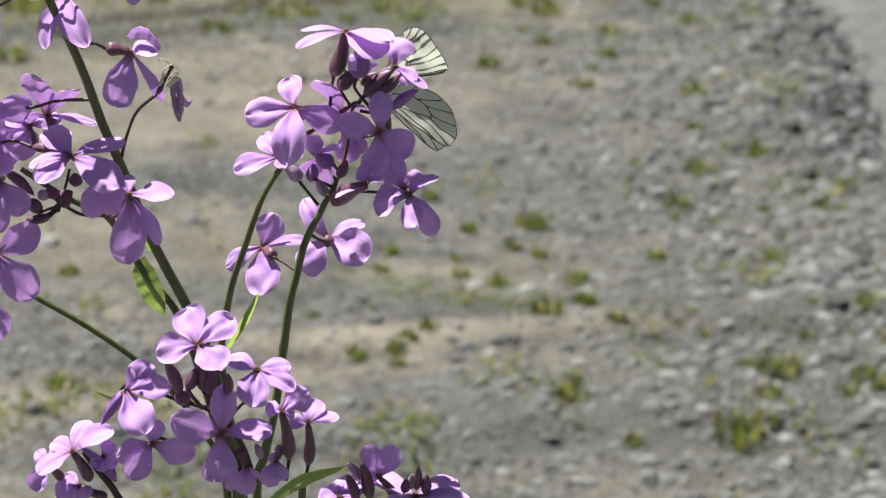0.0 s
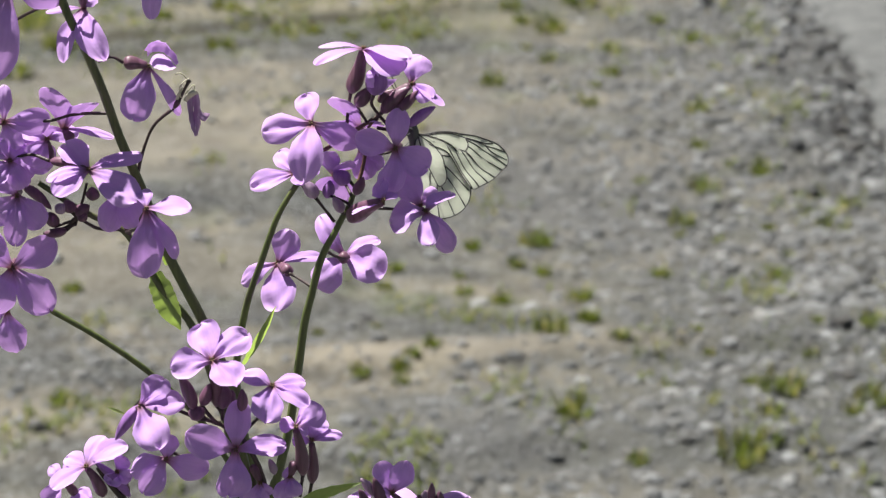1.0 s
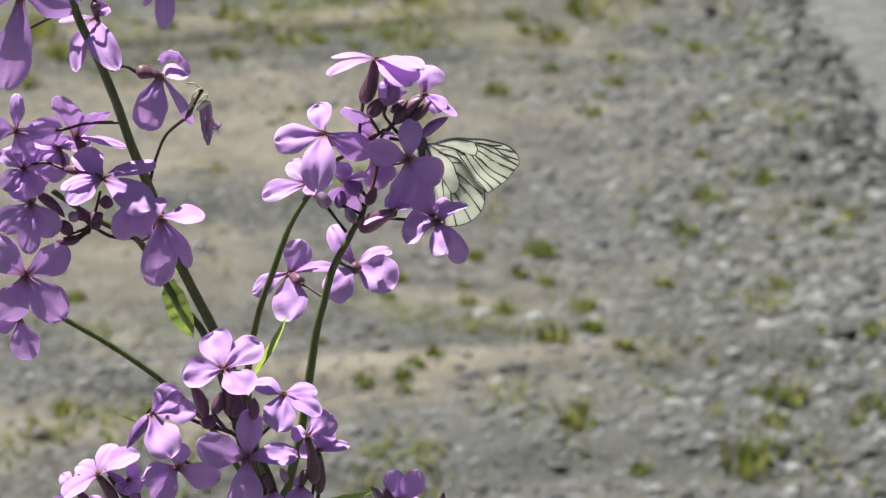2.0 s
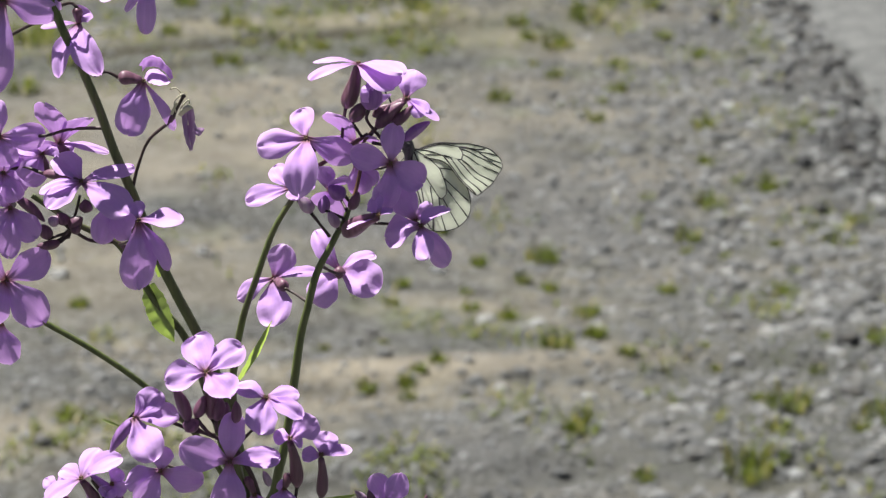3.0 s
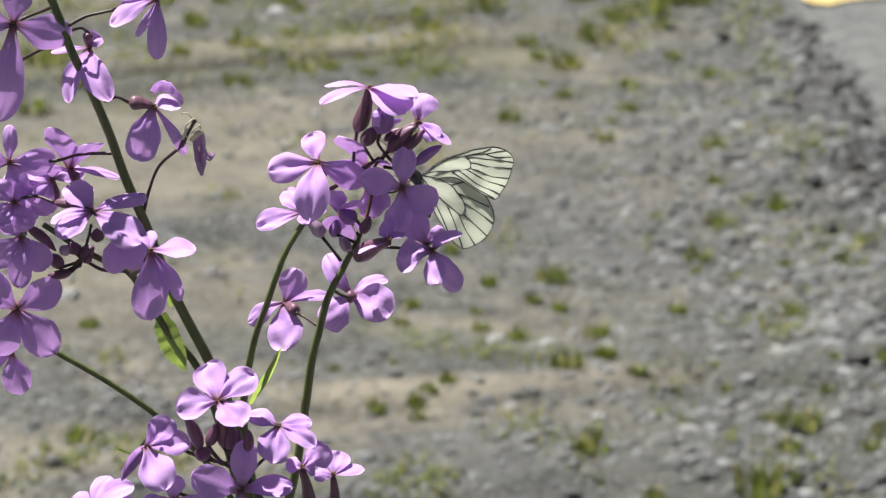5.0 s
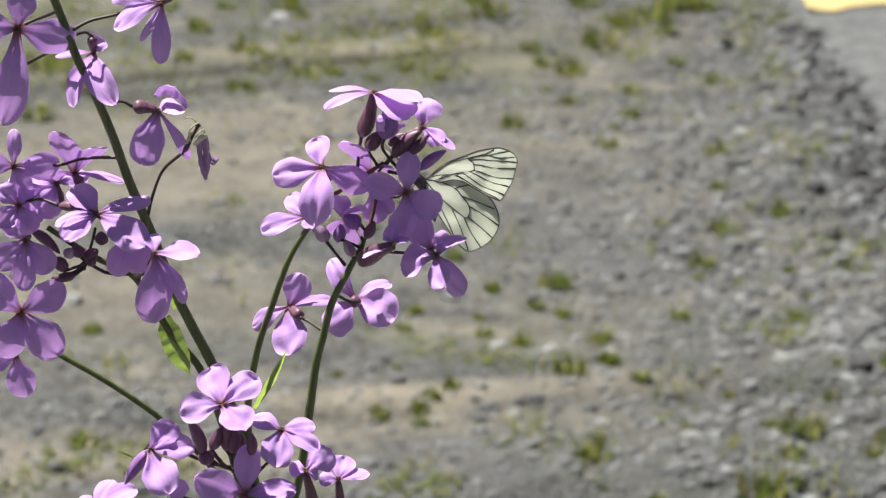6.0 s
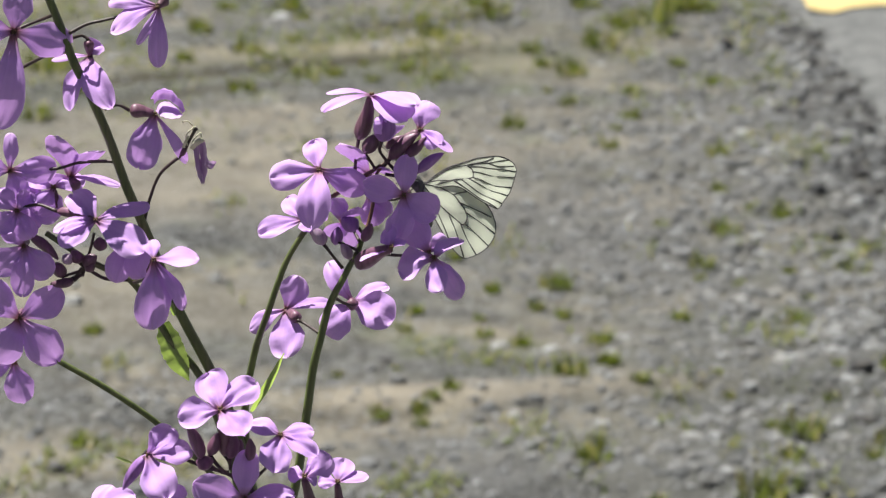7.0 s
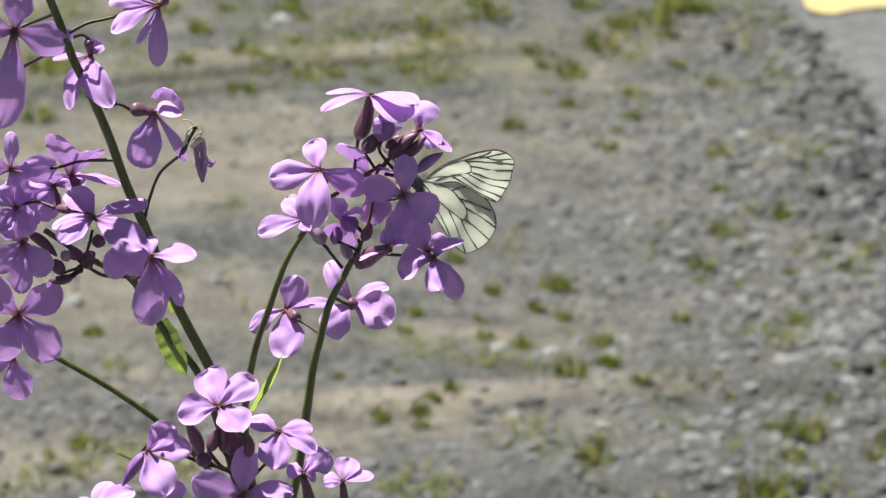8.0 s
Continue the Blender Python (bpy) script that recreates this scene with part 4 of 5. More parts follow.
bud(plant_c, (-20.3, -1.7, 44.4), (-19.3, -2.2, 51.9), 2.55, foot=[(-20.9, -0.5, 41.6), (-19.2, -0.3, 38.8), (-17.3, 0.0, 36.4)], tone="lilac")
sheet(plant_c, [(-21.8, -3.0, 46.7), (-22.3, -3.5, 49.1), (-21.8, -3.0, 50.5), (-20.5, -2.0, 50.6)], [(-20.2, -4.5, 46.9), (-20.1, -5.0, 49.1), (-19.9, -4.6, 50.3), (-19.2, -3.6, 50.6)], (-0.4, -0.5, 0.0), petal_skin)
sheet(plant_c, [(-18.4, -1.5, 50.2), (-17.1, -0.5, 48.0), (-14.8, 1.0, 47.4)], [(-20.2, -3.0, 45.0), (-18.6, -2.4, 44.6), (-17.3, -1.0, 45.5)], (0.3, -0.6, 0.0), petal_skin)
sheet(plant_c, [(-20.9, -2.0, 50.6), (-20.5, -1.4, 51.7), (-19.4, -1.0, 52.0), (-18.2, -1.4, 51.3)], [(-20.0, -3.6, 50.2), (-19.5, -3.6, 51.1), (-18.8, -3.4, 51.4), (-18.3, -3.0, 50.7)], (0.0, -0.3, 0.5), petal_skin)
sheet(plant_c, [(-19.9, -4.0, 50.7), (-18.8, -3.0, 51.4), (-17.6, -3.0, 50.7), (-17.8, -3.8, 49.7)], [(-19.6, -4.8, 50.3), (-18.8, -4.2, 50.9), (-18.1, -4.2, 50.6), (-18.3, -4.6, 49.9)], (0.1, -0.3, 0.4), petal_skin)
sheet(plant_c, [(-19.5, -4.8, 50.1), (-19.2, -4.4, 50.7), (-18.4, -4.4, 50.7), (-18.3, -4.8, 50.3)], [(-19.1, -4.6, 49.8), (-19.0, -3.8, 50.1), (-18.7, -3.8, 50.1), (-18.5, -4.2, 49.9)], (0.0, -0.2, 0.2), petal_skin)
bud(plant_c, (-24.7, 0.0, 41.0), (-21.3, -0.6, 45.8), 1.75, foot=[(-22.6, 0.6, 37.5), (-22.1, 1.0, 36.2)])
flower(plant_c, (-11.3, 0.8, 46.3), (0.70, -0.50, 0.50),
       [(2.0, 4.2, 6.1, 7.3, -0.25, -0.76, 0.60), (7.7, -5.0, -3.9, 3.6, 0.30, -0.25, 0.92), (5.1, -4.4, -2.1, 4.7, -0.20, -0.60, 0.77)], base=(-17.9, 0.8, 40.3), foot=[(-19.6, 0.6, 38.1)], girth=1.70)
bud(plant_c, (-18.4, -0.6, 39.5), (-11.8, -1.1, 46.0), 1.75, foot=[(-20.0, 0.3, 37.2)])
bud(plant_c, (-14.8, -1.1, 40.0), (-9.8, -1.7, 45.4), 1.35, foot=[(-16.9, 0.3, 36.6)])
bud(plant_c, (-11.8, -1.7, 36.6), (-5.6, -2.2, 41.5), 1.30, foot=[(-14.7, 0.0, 34.7), (-19.7, 0.6, 35.2)], tone="lilac")
bud(plant_c, (-19.3, 0.4, 41.9), (-14.8, 0.0, 45.0), 1.20)
flower(plant_c, (-35.5, -0.8, 36.8), (-0.10, -0.72, 0.68),
       [(-12.1, -0.3, -2.1, 7.6), (-1.4, 6.9, 5.3, 6.2, -0.10, -0.60, 0.80), (-1.5, -10.2, -11.0, 8.5), (11.8, 2.3, -5.9, 7.1, 0.26, -0.95, 0.15)], base=(-33.9, 3.7, 32.1), foot=[(-36.3, 3.1, 27.1)])
flower(plant_c, (-15.2, -4.2, 31.7), (0.26, -0.95, 0.15),
       [(-9.5, -2.0, 3.5, 6.6), (1.2, 1.8, 9.5, 5.9), (-1.8, -2.2, -11.2, 6.9), (7.8, 1.3, -5.6, 7.8)], base=(-14.3, 2.9, 30.1), foot=[(-17.3, 7.0, 26.6), (-22.6, 7.0, 26.6)])
flower(plant_c, (-39.7, 2.0, 23.1), (-0.20, -0.50, 0.84),
       [(-11.0, -1.1, -3.3, 5.9), (-4.5, 6.3, 3.3, 5.2), (6.0, 0.5, 1.7, 5.4), (1.8, -3.8, -1.8, 4.1)], base=(-36.5, 3.6, 18.1), foot=[(-37.1, 2.8, 21.3)])
flower(plant_c, (-23.8, 4.7, 33.8), (0.00, 0.50, 0.86),
       [(-6.2, -9.3, 11.1, 5.9), (-7.7, -3.5, 2.0, 4.4), (5.4, -4.9, 2.8, 5.2), (1.9, 6.0, -8.2, 5.4)], base=(-22.6, 2.0, 31.6))
flower(plant_c, (-24.0, 9.0, 26.9), (-0.10, -0.97, 0.20),
       [(1.4, -1.7, -7.5, 6.4), (5.3, -1.5, -4.6, 5.0)], base=(-22.8, 6.0, 29.0))
flower(plant_c, (-7.9, -12.0, 18.5), (0.15, -0.60, 0.78),
       [(6.3, 6.3, 2.3, 7.1, -0.25, -0.10, 0.96), (6.9, 1.2, -10.9, 5.4, 0.60, -0.75, 0.30), (1.3, -7.8, -5.7, 5.7, -0.45, -0.40, 0.80), (-8.4, 1.9, -3.9, 9.2, -0.45, -0.55, 0.70)], base=(-10.5, -5.0, 16.4), foot=[(-15.2, 1.0, 14.1), (-25.7, 5.0, 13.3)])
flower(plant_c, (-9.2, -3.0, 16.6), (0.26, -0.95, 0.15),
       [(-5.2, 0.0, 9.0, 7.3), (4.4, 1.7, 3.2, 4.7)], base=(-10.4, 3.0, 14.6))
flower(plant_c, (-17.9, -11.0, 20.7), (-0.10, -0.30, 0.95),
       [(-1.5, 5.1, 3.3, 5.4, -0.50, -0.40, 0.77), (-7.7, 2.7, -3.9, 4.7, -0.50, -0.20, 0.84), (3.0, 2.5, 1.1, 4.1)], base=(-26.4, -3.0, 13.0), girth=2.40)
flower(plant_c, (-30.2, 3.1, 22.1), (-0.20, 0.50, 0.84),
       [(-2.3, -5.9, 7.9, 5.9), (4.1, -5.2, 5.7, 5.4), (2.6, 6.4, -8.9, 5.7), (-3.4, 4.9, -5.9, 5.2)], base=(-28.1, 5.0, 20.0), foot=[(-26.0, 1.1, 17.6)])
bud(plant_c, (-26.4, 0.8, 21.5), (-30.3, 0.3, 24.0), 2.00, foot=[(-24.6, 0.6, 19.0)], tone="lilac")
bud(plant_c, (-32.1, 1.1, 17.0), (-31.2, 0.6, 21.6), 1.50, tone="lilac")
bud(plant_c, (-34.7, -0.3, 17.5), (-37.5, -0.8, 21.8), 1.75, foot=[(-30.3, 0.3, 11.1)], tone="pale")
bud(plant_c, (-28.3, -0.8, 13.9), (-30.4, -1.4, 17.9), 1.35, foot=[(-27.6, 0.3, 12.9)], tone="pale")
bud(plant_c, (-25.2, -0.6, 18.5), (-23.0, -1.1, 23.1), 1.30)
flower(plant_c, (-28.4, 11.0, -2.1), (-0.35, -0.70, 0.62),
       [(10.8, -6.7, -1.5, 9.7), (8.6, 5.2, 2.5, 4.7, -0.10, -0.30, 0.95), (-7.3, -2.7, -7.2, 8.5), (-6.4, 5.3, 8.8, 5.7, -0.20, -0.90, 0.40)], base=(-28.5, 5.0, -0.7), foot=[(-30.7, 3.0, 1.1), (-32.8, 1.0, 3.4)], girth=1.60)
flower(plant_c, (-45.0, 12.0, -4.7), (-0.35, -0.70, 0.62),
       [(3.0, 2.2, 8.3, 7.6, 0.24, -0.96, 0.17), (10.9, 2.6, 1.0, 3.6, 0.00, -0.35, 0.94), (0.2, -8.6, -9.6, 10.2), (-9.7, 0.0, -5.4, 5.0)], base=(-42.0, 7.0, -5.4), foot=[(-40.0, 6.0, -6.0), (-36.1, 0.8, -6.4)], girth=1.60)
stalk(plant_e, [(-57.5, -33.7, -16.4),
       (-55.2, -33.4, -23.9),
       (-52.6, -33.1, -29.9),
       (-50.6, -32.9, -39.1),
       (-48.8, -32.9, -52.7),
       (-49.6, -32.0, -136.9),
       (-48.9, -27.9, -341.5),
       (-49.4, -21.9, -655.5),
       (-50.0, -20.1, -968.9)], 0.97, 1.39, "stem", stem_green)
stalk(plant_e, [(-60.5, -35.1, -21.6),
       (-57.8, -34.3, -25.7),
       (-52.7, -33.1, -30.2)], 0.42, 0.42, "pedicel", stem_dark)
stalk(plant_e, [(-85.5, -34.3, -38.4),
       (-83.0, -34.0, -42.8),
       (-79.8, -33.4, -47.9),
       (-76.7, -32.6, -53.7),
       (-66.6, -32.0, -64.0),
       (-48.8, -32.6, -70.0)], 0.83, 0.90, "branch", stem_dark)
stalk(plant_e, [(-53.6, -33.4, -26.8),
       (-47.8, -33.7, -37.1),
       (-45.3, -33.7, -45.4)], 0.83, 0.56, "pedicel", stem_dark)
leaf(plant_e, [(-42.8, -33.4, -53.2), (-33.6, -34.5, -46.1), (-22.6, -35.6, -41.6)], 2.8, (-0.10, -0.83, 0.55))
leaf(plant_e, [(-78.8, -33.4, -24.8), (-80.8, -33.7, -23.8), (-82.8, -33.7, -22.9)], 0.8, (0.00, -0.66, 0.75))
flower(plant_e, (-57.1, -38.0, -8.8), (-0.10, -0.55, 0.83),
       [(-3.5, 8.6, 5.6, 8.1), (8.1, 5.5, 4.6, 7.6), (-9.8, -1.0, -1.9, 7.6), (6.2, -6.6, -3.6, 8.5)], base=(-56.9, -34.0, -22.2), foot=[(-54.9, -33.7, -25.9)], girth=1.67)
flower(plant_e, (-43.5, -36.0, -16.1), (0.15, -0.50, 0.85),
       [(-7.2, 1.7, 2.3, 6.2), (7.7, 2.3, -0.0, 5.9), (-1.3, -8.3, -5.6, 7.8), (8.9, -3.4, -3.5, 5.4)], base=(-44.0, -33.0, -22.5), foot=[(-51.6, -33.4, -30.5)])
flower(plant_e, (-38.2, -36.0, -26.8), (0.30, -0.50, 0.81),
       [(6.2, 7.3, 2.2, 6.9), (2.9, 1.5, -0.1, 5.4), (-3.7, -0.2, 1.3, 5.4)], base=(-36.8, -33.7, -40.5), foot=[(-37.6, -33.6, -46.3)], girth=1.60)
flower(plant_e, (-74.9, -35.0, -22.0), (0.40, -0.55, 0.74),
       [(5.0, 8.2, 3.4, 6.6), (9.8, 5.6, -1.1, 6.9), (5.2, -8.8, -7.2, 8.5, 0.10, -0.60, 0.80), (0.8, 2.2, 5.4, 3.0, 0.64, -0.74, 0.21)], base=(-77.3, -33.7, -24.7), foot=[(-73.7, -31.0, -22.1), (-61.4, -29.3, -28.1)], girth=0.97)
bud(plant_e, (-75.1, -34.0, -22.5), (-81.1, -34.5, -31.1), 1.45, tone="lilac")
flower(plant_e, (-69.1, -37.0, -34.7), (0.26, -0.95, 0.15),
       [(-8.7, 0.8, -4.0, 6.2, -0.30, -0.81, 0.51), (-5.4, -2.7, -7.9, 6.4), (10.1, 2.1, -3.9, 7.3), (0.7, 1.1, 5.7, 5.4)], base=(-68.8, -30.4, -36.3), foot=[(-61.3, -32.9, -37.4)])
flower(plant_e, (-52.3, -38.7, -31.4), (0.26, -0.95, 0.15),
       [(1.0, 2.1, 11.7, 6.6), (-11.5, -2.3, 5.5, 8.8), (-2.1, -2.3, -11.1, 8.5), (11.9, 2.2, 0.1, 6.6, 0.10, -0.60, 0.80)], base=(-52.1, -32.0, -34.3), foot=[(-51.8, -33.4, -35.7)])
bud(plant_e, (-62.1, -35.9, -22.3), (-65.1, -36.5, -13.1), 1.60, foot=[(-58.1, -34.0, -26.5), (-53.5, -33.4, -28.2)])
bud(plant_e, (-60.2, -35.4, -21.5), (-58.1, -35.9, -15.7), 1.45, foot=[(-57.8, -34.0, -25.9)])
bud(plant_e, (-55.6, -34.8, -22.5), (-54.7, -35.4, -15.9), 1.90, foot=[(-55.6, -33.7, -26.0)])
bud(plant_e, (-50.8, -37.0, -22.2), (-50.4, -38.0, -16.1), 1.25, foot=[(-52.3, -33.7, -26.6)])
bud(plant_e, (-62.8, -35.6, -24.7), (-59.5, -36.2, -22.2), 1.90, foot=[(-56.1, -33.7, -26.9)])
bud(plant_e, (-54.1, -34.0, -22.0), (-53.0, -34.5, -18.0), 1.25)
flower(plant_e, (-88.2, -35.9, -37.6), (-0.10, -0.40, 0.91),
       [(3.5, 8.1, 4.4, 5.2), (9.2, 5.3, 3.4, 6.2), (-5.3, 3.5, 1.0, 5.0), (-7.8, -5.1, -3.1, 5.4)], base=(-84.8, -33.7, -46.4), girth=1.60)
flower(plant_e, (-94.5, -35.1, -41.3), (-0.32, -0.63, 0.71),
       [(-3.3, -1.9, -6.0, 5.0, -0.20, -0.90, 0.40), (-3.1, 3.6, 1.8, 3.6), (4.5, 2.1, 3.9, 4.4)], base=(-91.5, -33.4, -46.3), foot=[(-84.8, -33.1, -48.7)])
flower(plant_e, (-87.1, -35.1, -47.2), (-0.11, -0.66, 0.75),
       [(-5.8, -1.0, -1.7, 6.6), (1.7, -2.7, -2.1, 5.0), (-4.2, 2.5, 1.6, 4.4)], base=(-80.9, -33.7, -50.7))
flower(plant_e, (-81.2, -34.3, -39.6), (0.22, -0.86, 0.46),
       [(-1.7, -1.9, -2.7, 4.4), (2.0, 2.1, 2.9, 4.1), (3.4, -0.2, -2.0, 3.9)], base=(-79.4, -33.1, -46.4))
bud(plant_e, (-78.4, -34.6, -46.1), (-86.6, -35.5, -36.1), 1.25, tone="lilac")
flower(plant_e, (-39.7, -34.0, -40.8), (-0.10, -0.90, 0.40),
       [(-2.7, -2.3, -5.9, 5.2), (1.4, -2.1, -4.5, 4.1), (-1.9, 0.7, 1.0, 3.0)], base=(-38.5, -32.9, -37.4))
flower(plant_e, (-47.0, -34.5, -42.1), (0.10, -0.99, 0.06),
       [(-0.6, -0.5, -7.8, 5.2), (2.1, -0.0, -3.5, 3.6), (-4.8, -0.8, -5.8, 4.0)], base=(-48.5, -33.4, -37.9))
bud(plant_e, (-43.5, -34.3, -40.1), (-44.7, -34.8, -35.9), 0.97, tone="pale")
stalk(plant_f, [(-11.9, -12.9, -60.4),
       (-12.8, -12.7, -68.2),
       (-16.3, -12.4, -81.3),
       (-17.8, -10.6, -159.2),
       (-19.8, -5.5, -358.4),
       (-20.0, 2.1, -664.0),
       (-20.0, 7.9, -968.9)], 0.97, 1.39, "stem", stem_green)
flower(plant_f, (-16.0, -14.0, -55.5), (0.26, -0.95, 0.15),
       [(-3.4, 0.4, 8.4, 5.7), (3.7, 2.2, 8.0, 6.4), (-4.2, -1.2, -0.2, 4.1)], base=(-12.0, -12.7, -61.7))
bud(plant_f, (-18.2, -15.4, -61.0), (-20.4, -16.0, -50.4), 1.60)
bud(plant_f, (-21.4, -16.0, -61.5), (-24.0, -16.5, -53.2), 1.35)
flower(plant_f, (-6.7, -15.7, -60.3), (0.00, -0.20, 0.98),
       [(-12.0, 8.3, 1.7, 6.9), (9.9, 7.5, 1.5, 8.5), (13.8, -0.9, -0.2, 7.8), (-6.4, -4.7, -1.0, 7.8)], base=(-6.8, -14.8, -68.2), foot=[(-11.3, -13.2, -64.6)])
flower(plant_f, (-25.9, -14.3, -61.0), (-0.31, -0.44, 0.84),
       [(-5.6, 0.7, -1.7, 6.6), (3.3, 4.6, 3.6, 6.2), (6.4, 0.5, 2.6, 5.9), (-2.1, 4.2, 1.8, 4.7)], base=(-23.9, -11.2, -67.6), foot=[(-14.8, -12.9, -69.5)])
bud(plant_f, (-20.4, -13.8, -56.4), (-23.7, -14.3, -51.4), 1.25, tone="pale")
bud(plant_f, (-9.7, -15.2, -59.3), (-9.1, -15.7, -55.2), 1.20)
bud(plant_f, (-6.7, -15.4, -58.4), (-6.0, -16.0, -51.6), 1.05)
bud(plant_f, (-4.5, -15.2, -59.6), (-4.1, -15.7, -54.0), 1.30)
bud(plant_f, (-8.0, -14.9, -58.3), (-7.6, -15.4, -54.0), 1.25, tone="pale")
flower(plant_g, (-32.3, -30.0, -32.7), (0.05, -0.30, 0.95),
       [(7.3, 2.7, 0.5, 4.7), (-4.6, -0.3, 0.1, 5.4), (1.3, 5.8, 3.5, 6.2)], base=(-32.5, -29.3, -44.3), foot=[(-33.2, -29.0, -48.1), (-33.7, -29.0, -51.4)], girth=1.40)
stalk(plant_g, [(-33.4, -29.0, -48.7), (-33.9, -29.0, -53.3), (-34.6, -29.0, -61.0), (-36.0, -28.0, -160.0), (-37.0, -22.0, -420.0), (-40.0, -10.0, -968.9)], 0.42, 1.05, "stem", stem_green)

# ---- butterfly ----
FORE_EDGE = [(0, 2), (30, 20), (58, 32), (100, 42), (133, 47), (155, 43), (168, 33), (171, 18), (165, 3), (155, -20), (140, -40), (128, -54), (116, -50), (90, -28), (60, -8), (22, -3)]
HIND_EDGE = [(0, 0), (20, 4), (45, 2), (75, -6), (98, -28), (115, -52), (123, -77), (121, -97), (113, -112), (98, -127), (78, -137), (58, -138), (40, -118), (20, -75), (4, -28)]
FORE_VEINS = [[(4, 4), (50, 27), (83, 33), (110, 36), (133, 44)], [(83, 33), (92, 22), (91, 8)], [(8, 0), (45, 4), (91, 8)], [(83, 33), (125, 35), (160, 40)],
              [(118, 36), (140, 27), (168, 27)], [(86, 30), (125, 24), (170, 16)], [(91, 20), (125, 10), (166, 4)], [(91, 8), (125, -8), (158, -14)],
              [(83, 7), (115, -16), (148, -30)], [(70, 5), (100, -22), (136, -46)], [(55, 4), (85, -20), (124, -53)]]
HIND_VEINS = [[(3, 0), (30, -8), (52, -24), (62, -40)], [(3, -3), (25, -38), (50, -66), (62, -79), (68, -78)], [(62, -40), (70, -52), (73, -66), (68, -78)], [(52, -24), (85, -20), (100, -30)],
              [(62, -40), (90, -52), (117, -68)], [(72, -58), (95, -74), (120, -98)], [(68, -78), (86, -96), (106, -120)], [(60, -79), (70, -108), (82, -136)],
              [(42, -60), (50, -90), (60, -137)], [(12, -20), (24, -60), (40, -117)]]
UNIT = 0.000139


def wing(name, edge, veins, thing, label):
    """A thin scaled wing with dark raised veins, hinged at its root."""
    line = curve_points([(x * UNIT, 0, z * UNIT) for x, z in edge + edge[:1]], 5)[:-1]
    middle = sum(line, Vector()) / len(line)
    bm = bmesh.new()
    loops = []
    for s in (1.0, 0.75, 0.5, 0.25):
        loop = []
        for p in line:
            q = middle + (p - middle) * s
            q.y = 0.0009 * noise.noise(q * 190) + 0.10 * (q.x - middle.x) ** 2 / 0.012
            loop.append(bm.verts.new(q))
        loops.append(loop)
    for a, b in zip(loops, loops[1:]):
        for k in range(len(line)):
            bm.faces.new((a[k], a[(k + 1) % len(line)], b[(k + 1) % len(line)], b[k]))
    bm.faces.new(loops[-1])
    blade = part(name, bm, wing_skin, thing, label)

    def sag(q):
        return Vector((q.x, 0.0009 * noise.noise(Vector((q.x, 0, q.z)) * 190) + 0.10 * (q.x - middle.x) ** 2 / 0.012, q.z))

    bm = bmesh.new()
    tube(bm, [sag(p) for p in line + line[:1]], [0.000125] * (len(line) + 1), 6)
    part("wing_margin", bm, vein_skin, blade, "black wing margin")
    for points in veins:
        path = [sag(p) for p in curve_points([(x * UNIT, 0, z * UNIT) for x, z in points], 6)]
        k = len(path) - 1
        bm = bmesh.new()
        tube(bm, path, [0.000112 + 0.00004 * abs(2 * i / k - 1) for i in range(k + 1)], 6)
        part("wing_vein", bm, vein_skin, blade, "black wing vein")
    return blade


butterfly = tagged(new("butterfly"), "black-veined white butterfly feeding on a lilac flower", "butterfly")
WINGS = {
    "near_fore": wing("forewing", FORE_EDGE, FORE_VEINS, butterfly, "white forewing with black veins"),
    "near_hind": wing("hindwing", HIND_EDGE, HIND_VEINS, butterfly, "white hindwing with black veins"),
    "far_fore": wing("forewing", FORE_EDGE, FORE_VEINS, butterfly, "white forewing with black veins"),
    "far_hind": wing("hindwing", HIND_EDGE, HIND_VEINS, butterfly, "white hindwing with black veins"),
}


def butterfly_body():
    """Head up the flower, abdomen behind the wings' roots."""
    bm = bmesh.new()
    line = [Vector(p) * 0.001 for p in ((-6.0, 1.0, 3.4), (-5.2, 0.9, 3.2), (-4.4, 0.8, 2.6), (-3.4, 0.7, 1.8), (-2.2, 0.7, 0.8), (-1.0, 0.7, -0.6), (-0.2, 0.8, -2.2), (0.6, 0.9, -4.2), (1.4, 1.0, -6.6), (2.0, 1.1, -9.0), (2.4, 1.2, -11.0), (2.6, 1.2, -12.0))]
    tube(bm, line, [r * 0.001 for r in (0.2, 0.8, 0.75, 1.35, 1.7, 1.6, 1.25, 1.3, 1.3, 1.1, 0.7, 0.15)], 12)
    part("body", bm, fur_skin, butterfly, "dark furry body")
    for s in (-1, 1):
        bm = bmesh.new()
        feeler = curve_points([(-0.0044, 0.0006 * s, 0.0036), (-0.0085, 0.0020 * s, 0.0085), (-0.0118, 0.0034 * s, 0.0120)], 6)
        tube(bm, feeler, [0.00012] * (len(feeler) - 3) + [0.00022, 0.0003, 0.0002], 6)
        part("antenna", bm, fur_skin, butterfly, "thin black antenna")
        for foot in ((-0.0055, 0.0, 0.0), (-0.004, 0.0, -0.003), (-0.0015, 0.0, -0.006)):
            bm = bmesh.new()
            knee = Vector(foot) * 0.55 + Vector((0, 0.0012 * s, 0.001))
            tube(bm, curve_points([(-0.0012, 0.0008 * s, 0.0008), knee, Vector(foot) + Vector((-0.001, 0.0006 * s, 0))], 4), [0.00014] * 9, 5)
            part("leg", bm, fur_skin, butterfly)


butterfly_body()

